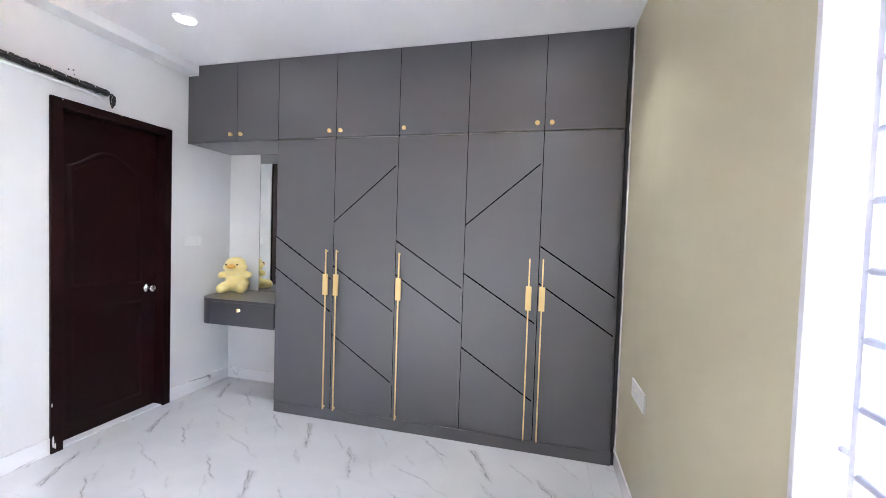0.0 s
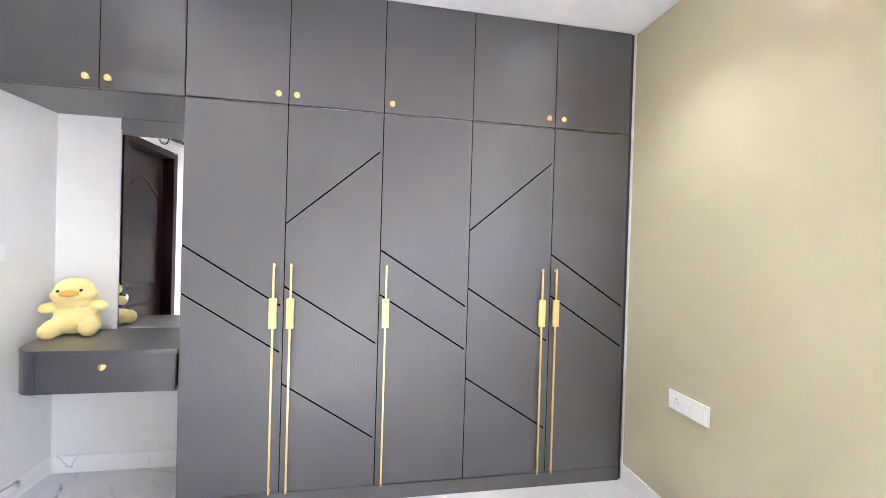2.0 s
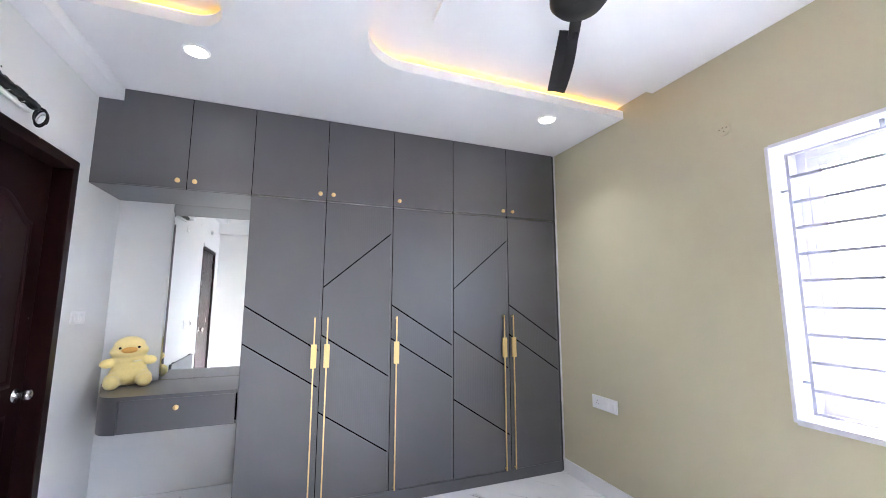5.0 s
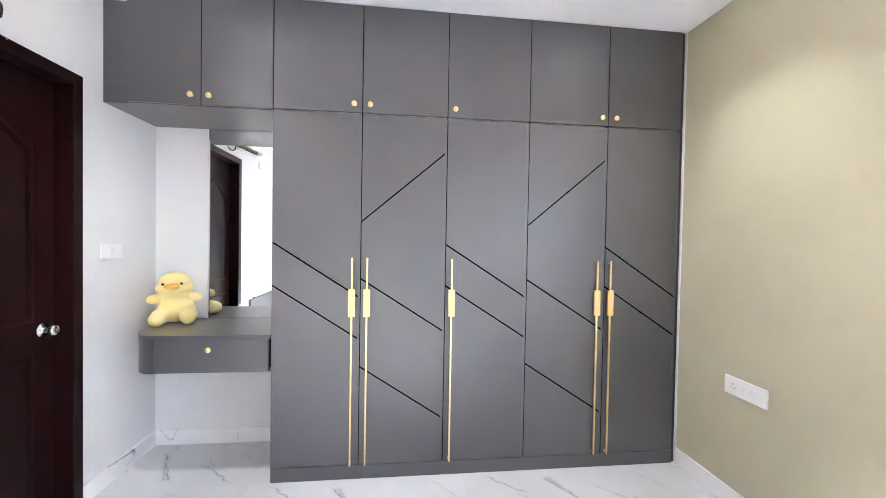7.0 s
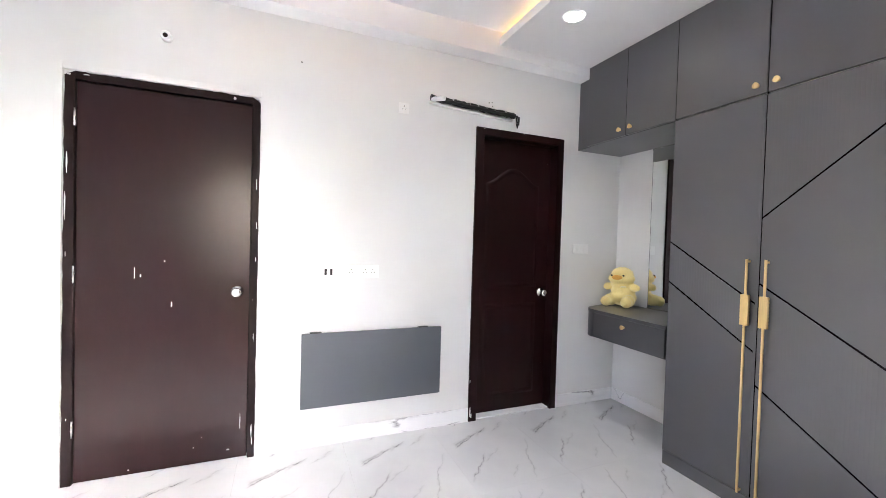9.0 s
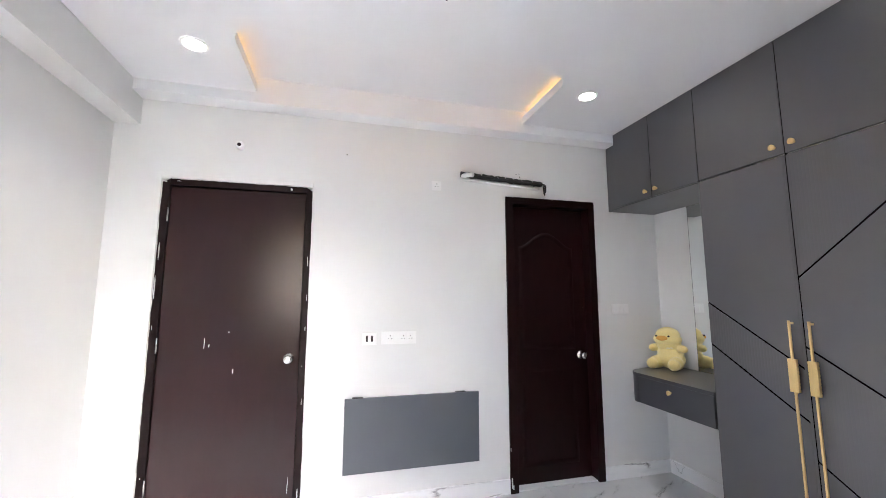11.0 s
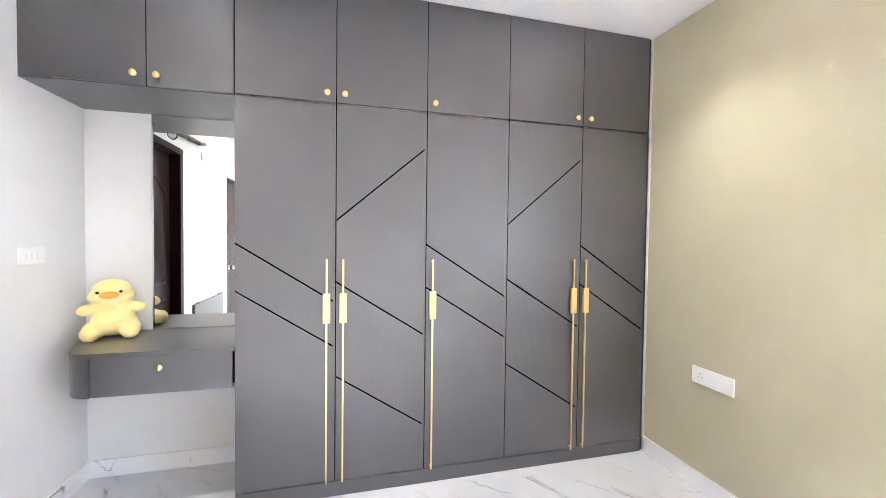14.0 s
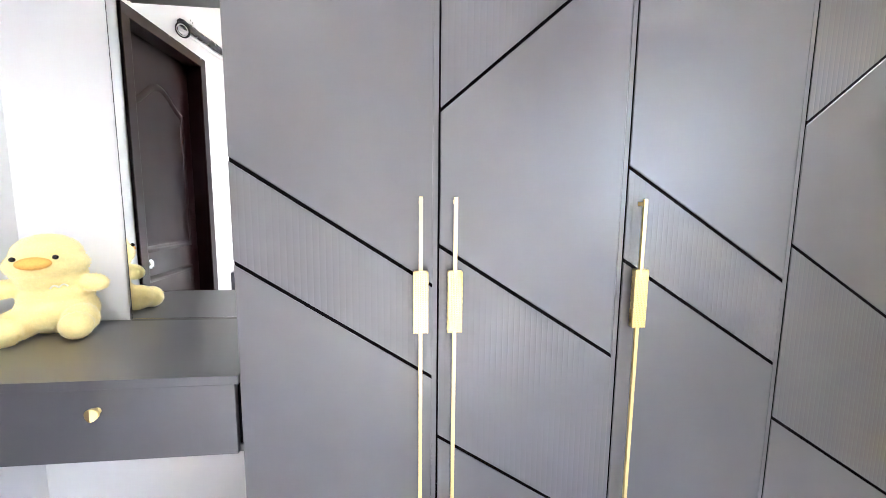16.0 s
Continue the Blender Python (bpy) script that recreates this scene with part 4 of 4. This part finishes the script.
# insulated pipes for an air conditioner
pipe = thing("pipe_bundle", (XL, 1.68, 2.28), "black insulated air conditioner pipes above the panelled door", "pipe")
rng = random.Random(3)
run = [(XL + 0.028 + rng.uniform(-0.003, 0.003), 1.335 + 0.668 * i / 30, 2.300 - 0.032 * i / 30 + rng.uniform(-0.003, 0.003)) for i in range(31)]


def wrapped(points, radius, seed):
    """Foam pipe bound with tape: its girth swells and pinches."""
    r = random.Random(seed)
    bm = tube(points, 1.0, 12)
    bm.verts.ensure_lookup_table()
    for i, p in enumerate(points):
        girth = radius * r.uniform(0.82, 1.12)
        for v in bm.verts[i * 12:i * 12 + 12]:
            v.co = Vector(p) + (v.co - Vector(p)) * girth * r.uniform(0.92, 1.08)
    return bm


part("insulation", wrapped(run, 0.021, 5), BLACKFOAM, pipe)
part("insulation", wrapped([(p[0] + 0.018, p[1] + 0.03, p[2] - 0.012) for p in run[:-2]], 0.013, 6), BLACKFOAM, pipe)
part("drain_pipe", tube([(XL + 0.018, 1.33 + 0.66 * i / 10, 2.266 - 0.030 * i / 10) for i in range(11)], 0.010, 10), TAPE, pipe, "white drain pipe")
part("pipe_end", lathe([(0, 0.016), (0.10, 0.016), (0.101, 0.012)], (XL + 0.03, 1.345, 2.288), (0.75, 0.55, -0.1), 14), PLASTIC, pipe, "white pipe end")
for k in (7, 13, 16, 19, 22, 26):
    p, lean = run[k], rng.uniform(-0.5, 0.5)
    band = [(p[0] + 0.0235 * math.cos(a), p[1] + lean * 0.02 * math.sin(a) + rng.uniform(-0.002, 0.002), p[2] + 0.0235 * math.sin(a)) for a in (radians(-100 + 220 * i / 10) for i in range(11))]
    part("tape_wrap", tube(band, rng.uniform(0.0018, 0.0032), 5), TAPE, pipe, "torn white tape")
for k in range(9):
    p, a = run[rng.randrange(1, 29)], radians(rng.uniform(20, 110))
    fleck = [(p[0] + 0.023 * math.cos(a), p[1] + 0.012 * u, p[2] + 0.023 * math.sin(a) + rng.uniform(-0.003, 0.003)) for u in (-1, -0.3, 0.4, 1)]
    part("plaster_fleck", tube(fleck, rng.uniform(0.001, 0.0025), 5), TAPE, pipe, "dried white plaster fleck")
for k in range(4):
    coil, r0 = [], rng.uniform(0.028, 0.040)
    for i in range(26):
        a = i / 25 * math.tau * 1.05 + k
        coil.append((XL + 0.050 + r0 * 0.76 * math.sin(a), 2.012 + 0.005 * k - r0 * 0.40 * math.sin(a) + 0.006 * math.sin(a * 0.8 + k), 2.226 - 0.004 * k + r0 * math.cos(a)))
    part("cable_coil", tube(coil, 0.0042 if k % 2 == 0 else 0.0028, 6), BLACKFOAM if k != 3 else TAPE, pipe, "hanging black cable coil" if k != 3 else "hanging white cable loop")

for y, z in ((1.80, 2.345), (1.825, 2.35), (1.83, 2.325), (0.505, 2.384)):
    solid("wall_plug", lathe([(0, 0.0045), (0.0008, 0.0045)], (XL, y, z), (1, 0, 0), 8), SLOT, "small dark drill hole in the white wall", "drill hole", "drill holes")


# ---- ceiling lights and fan ----
def downlight(x, y):
    e = thing("downlight", (x, y, LOW), "round white recessed ceiling downlight, lit", "ceiling light", "recessed downlights")
    bm = lathe([(0, 0.052), (0.002, 0.064), (0.006, 0.066)], (x, y, LOW - 0.006), (0, 0, 1), 36)
    part("rim", bm, PLASTIC, e)
    part("diffuser", lathe([(0, 0.046), (0.002, 0.052)], (x, y, LOW - 0.0085), (0, 0, 1), 36), LAMP, e, "glowing white diffuser")
    return e


first = downlight(-2.222, 2.020)
copy_thing(first, pose(-0.019, 2.010, LOW))
copy_thing(first, pose(-2.277, -0.290, LOW))
copy_thing(first, pose(-0.030, -0.290, LOW))

FX, FY, FZ = -0.760, 0.800, 2.480
fan = thing("ceiling_fan", (FX, FY, FZ), "matt black three blade ceiling fan at rest", "ceiling fan")
part("motor", lathe([(0, 0.03), (0.01, 0.085), (0.035, 0.105), (0.075, 0.105), (0.095, 0.07), (0.10, 0.03)], (FX, FY, FZ - 0.03), (0, 0, 1), 32), FAN_BLACK, fan)
part("down_rod", lathe([(0, 0.013), (HIGH - FZ - 0.11, 0.013)], (FX, FY, FZ + 0.065), (0, 0, 1), 16), FAN_BLACK, fan)
part("canopy", lathe([(0, 0.03), (0.03, 0.06), (0.05, 0.065)], (FX, FY, 2.764 - 0.05), (0, 0, 1), 24), FAN_BLACK, fan)
for k in range(3):
    ang = radians(56.5 + 120 * k)
    m = Matrix.Translation((FX, FY, FZ)) @ Matrix.Rotation(ang, 4, "Z")
    bm = bmesh.new()
    rows = []
    for i in range(13):
        u = i / 12
        r = 0.17 + 0.43 * u
        w = 0.037 + 0.008 * math.sin(math.pi * u * 0.8)
        bend = -0.02 * u * u
        rows.append([bm.verts.new((r, s * w + 0.020 + 0.026 * u * u, bend + s * 0.012 + t)) for s, t in ((-1, 0), (0, 0.004), (1, 0), (1, 0.004), (0, 0.009), (-1, 0.004))])
    for a, b in zip(rows, rows[1:]):
        for q in range(6):
            bm.faces.new((a[q], a[(q + 1) % 6], b[(q + 1) % 6], b[q]))
    bm.faces.new(rows[0][::-1])
    bm.faces.new(rows[-1])
    bmesh.ops.recalc_face_normals(bm, faces=bm.faces[:])
    bmesh.ops.transform(bm, matrix=m, verts=bm.verts[:])
    blade = part("blade", bm, FAN_BLACK, fan)
    bm = boxes((0.08, 0.21, -0.022, 0.022, -0.004, 0.010), bevel=0.003)
    for dx in (0.18, 0.20):
        lathe([(0, 0.007), (0.004, 0.006)], (dx, 0.0, -0.008), (0, 0, 1), 10, bm)
    bmesh.ops.transform(bm, matrix=m, verts=bm.verts[:])
    part("blade_arm", bm, FAN_BLACK, blade)


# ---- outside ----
# haze is put into this pale colour, which also bounces more light indoors
GROUND = grained("haze_pale_fields", (0.62, 0.66, 0.58), 0.95, amount=0.12, size=0.02)
solid("ground", boxes((-4500, 4500, -4500, 4500, -14.2, -14.0)), GROUND, "fields far below the window, haze painted into their pale colour", "ground", kind="structure")
rng = random.Random(11)
for k in range(26):
    d, a = rng.uniform(140, 420), rng.uniform(-48, 62)
    x, y = d * math.cos(radians(a)), d * math.sin(radians(a))
    w, l, h = rng.uniform(9, 22), rng.uniform(9, 24), rng.uniform(5, 14)
    b = thing("apartment_building", (x, y, -14.0), "distant rendered building beyond the window, haze painted into its pale colour", "building", "distant buildings")
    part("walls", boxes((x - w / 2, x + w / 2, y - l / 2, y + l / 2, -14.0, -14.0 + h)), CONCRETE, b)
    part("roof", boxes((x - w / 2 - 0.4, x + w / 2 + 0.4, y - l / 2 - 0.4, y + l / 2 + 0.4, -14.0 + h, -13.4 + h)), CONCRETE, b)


# ---- floor tiles, 1.2 by 0.6 m, all with one print ----
TX, TY, JOINT = -0.28, 2.30, 0.0003
shapes = {}
for i in range(-3, 2):
    for k in range(-7, 3):
        cx, cy = TX + 1.2 * i, TY + 0.6 * k
        x0, x1 = max(-0.6 + JOINT, XL - 0.28 - cx), min(0.6 - JOINT, XR + 0.2 - cx)
        y0, y1 = max(-0.3 + JOINT, YR - 0.2 - cy), min(0.3 - JOINT, YB + 0.2 - cy)
        if x1 - x0 < 0.02 or y1 - y0 < 0.02:
            continue
        turned = i == -2        # this row lies the other way round
        if turned:
            x0, x1, y0, y1 = -x1, -x0, -y1, -y0
        key = tuple(round(v, 3) for v in (x0, x1, y0, y1))
        if key not in shapes:
            shapes[key] = mesh_of("tile", boxes((x0, x1, y0, y1, -0.0103, 0.0)), FLOOR)
        tile = new("tile", shapes[key])
        tile.parent = floor
        tile.location, tile.rotation_euler = (cx, cy, 0), (0, 0, math.pi if turned else 0)
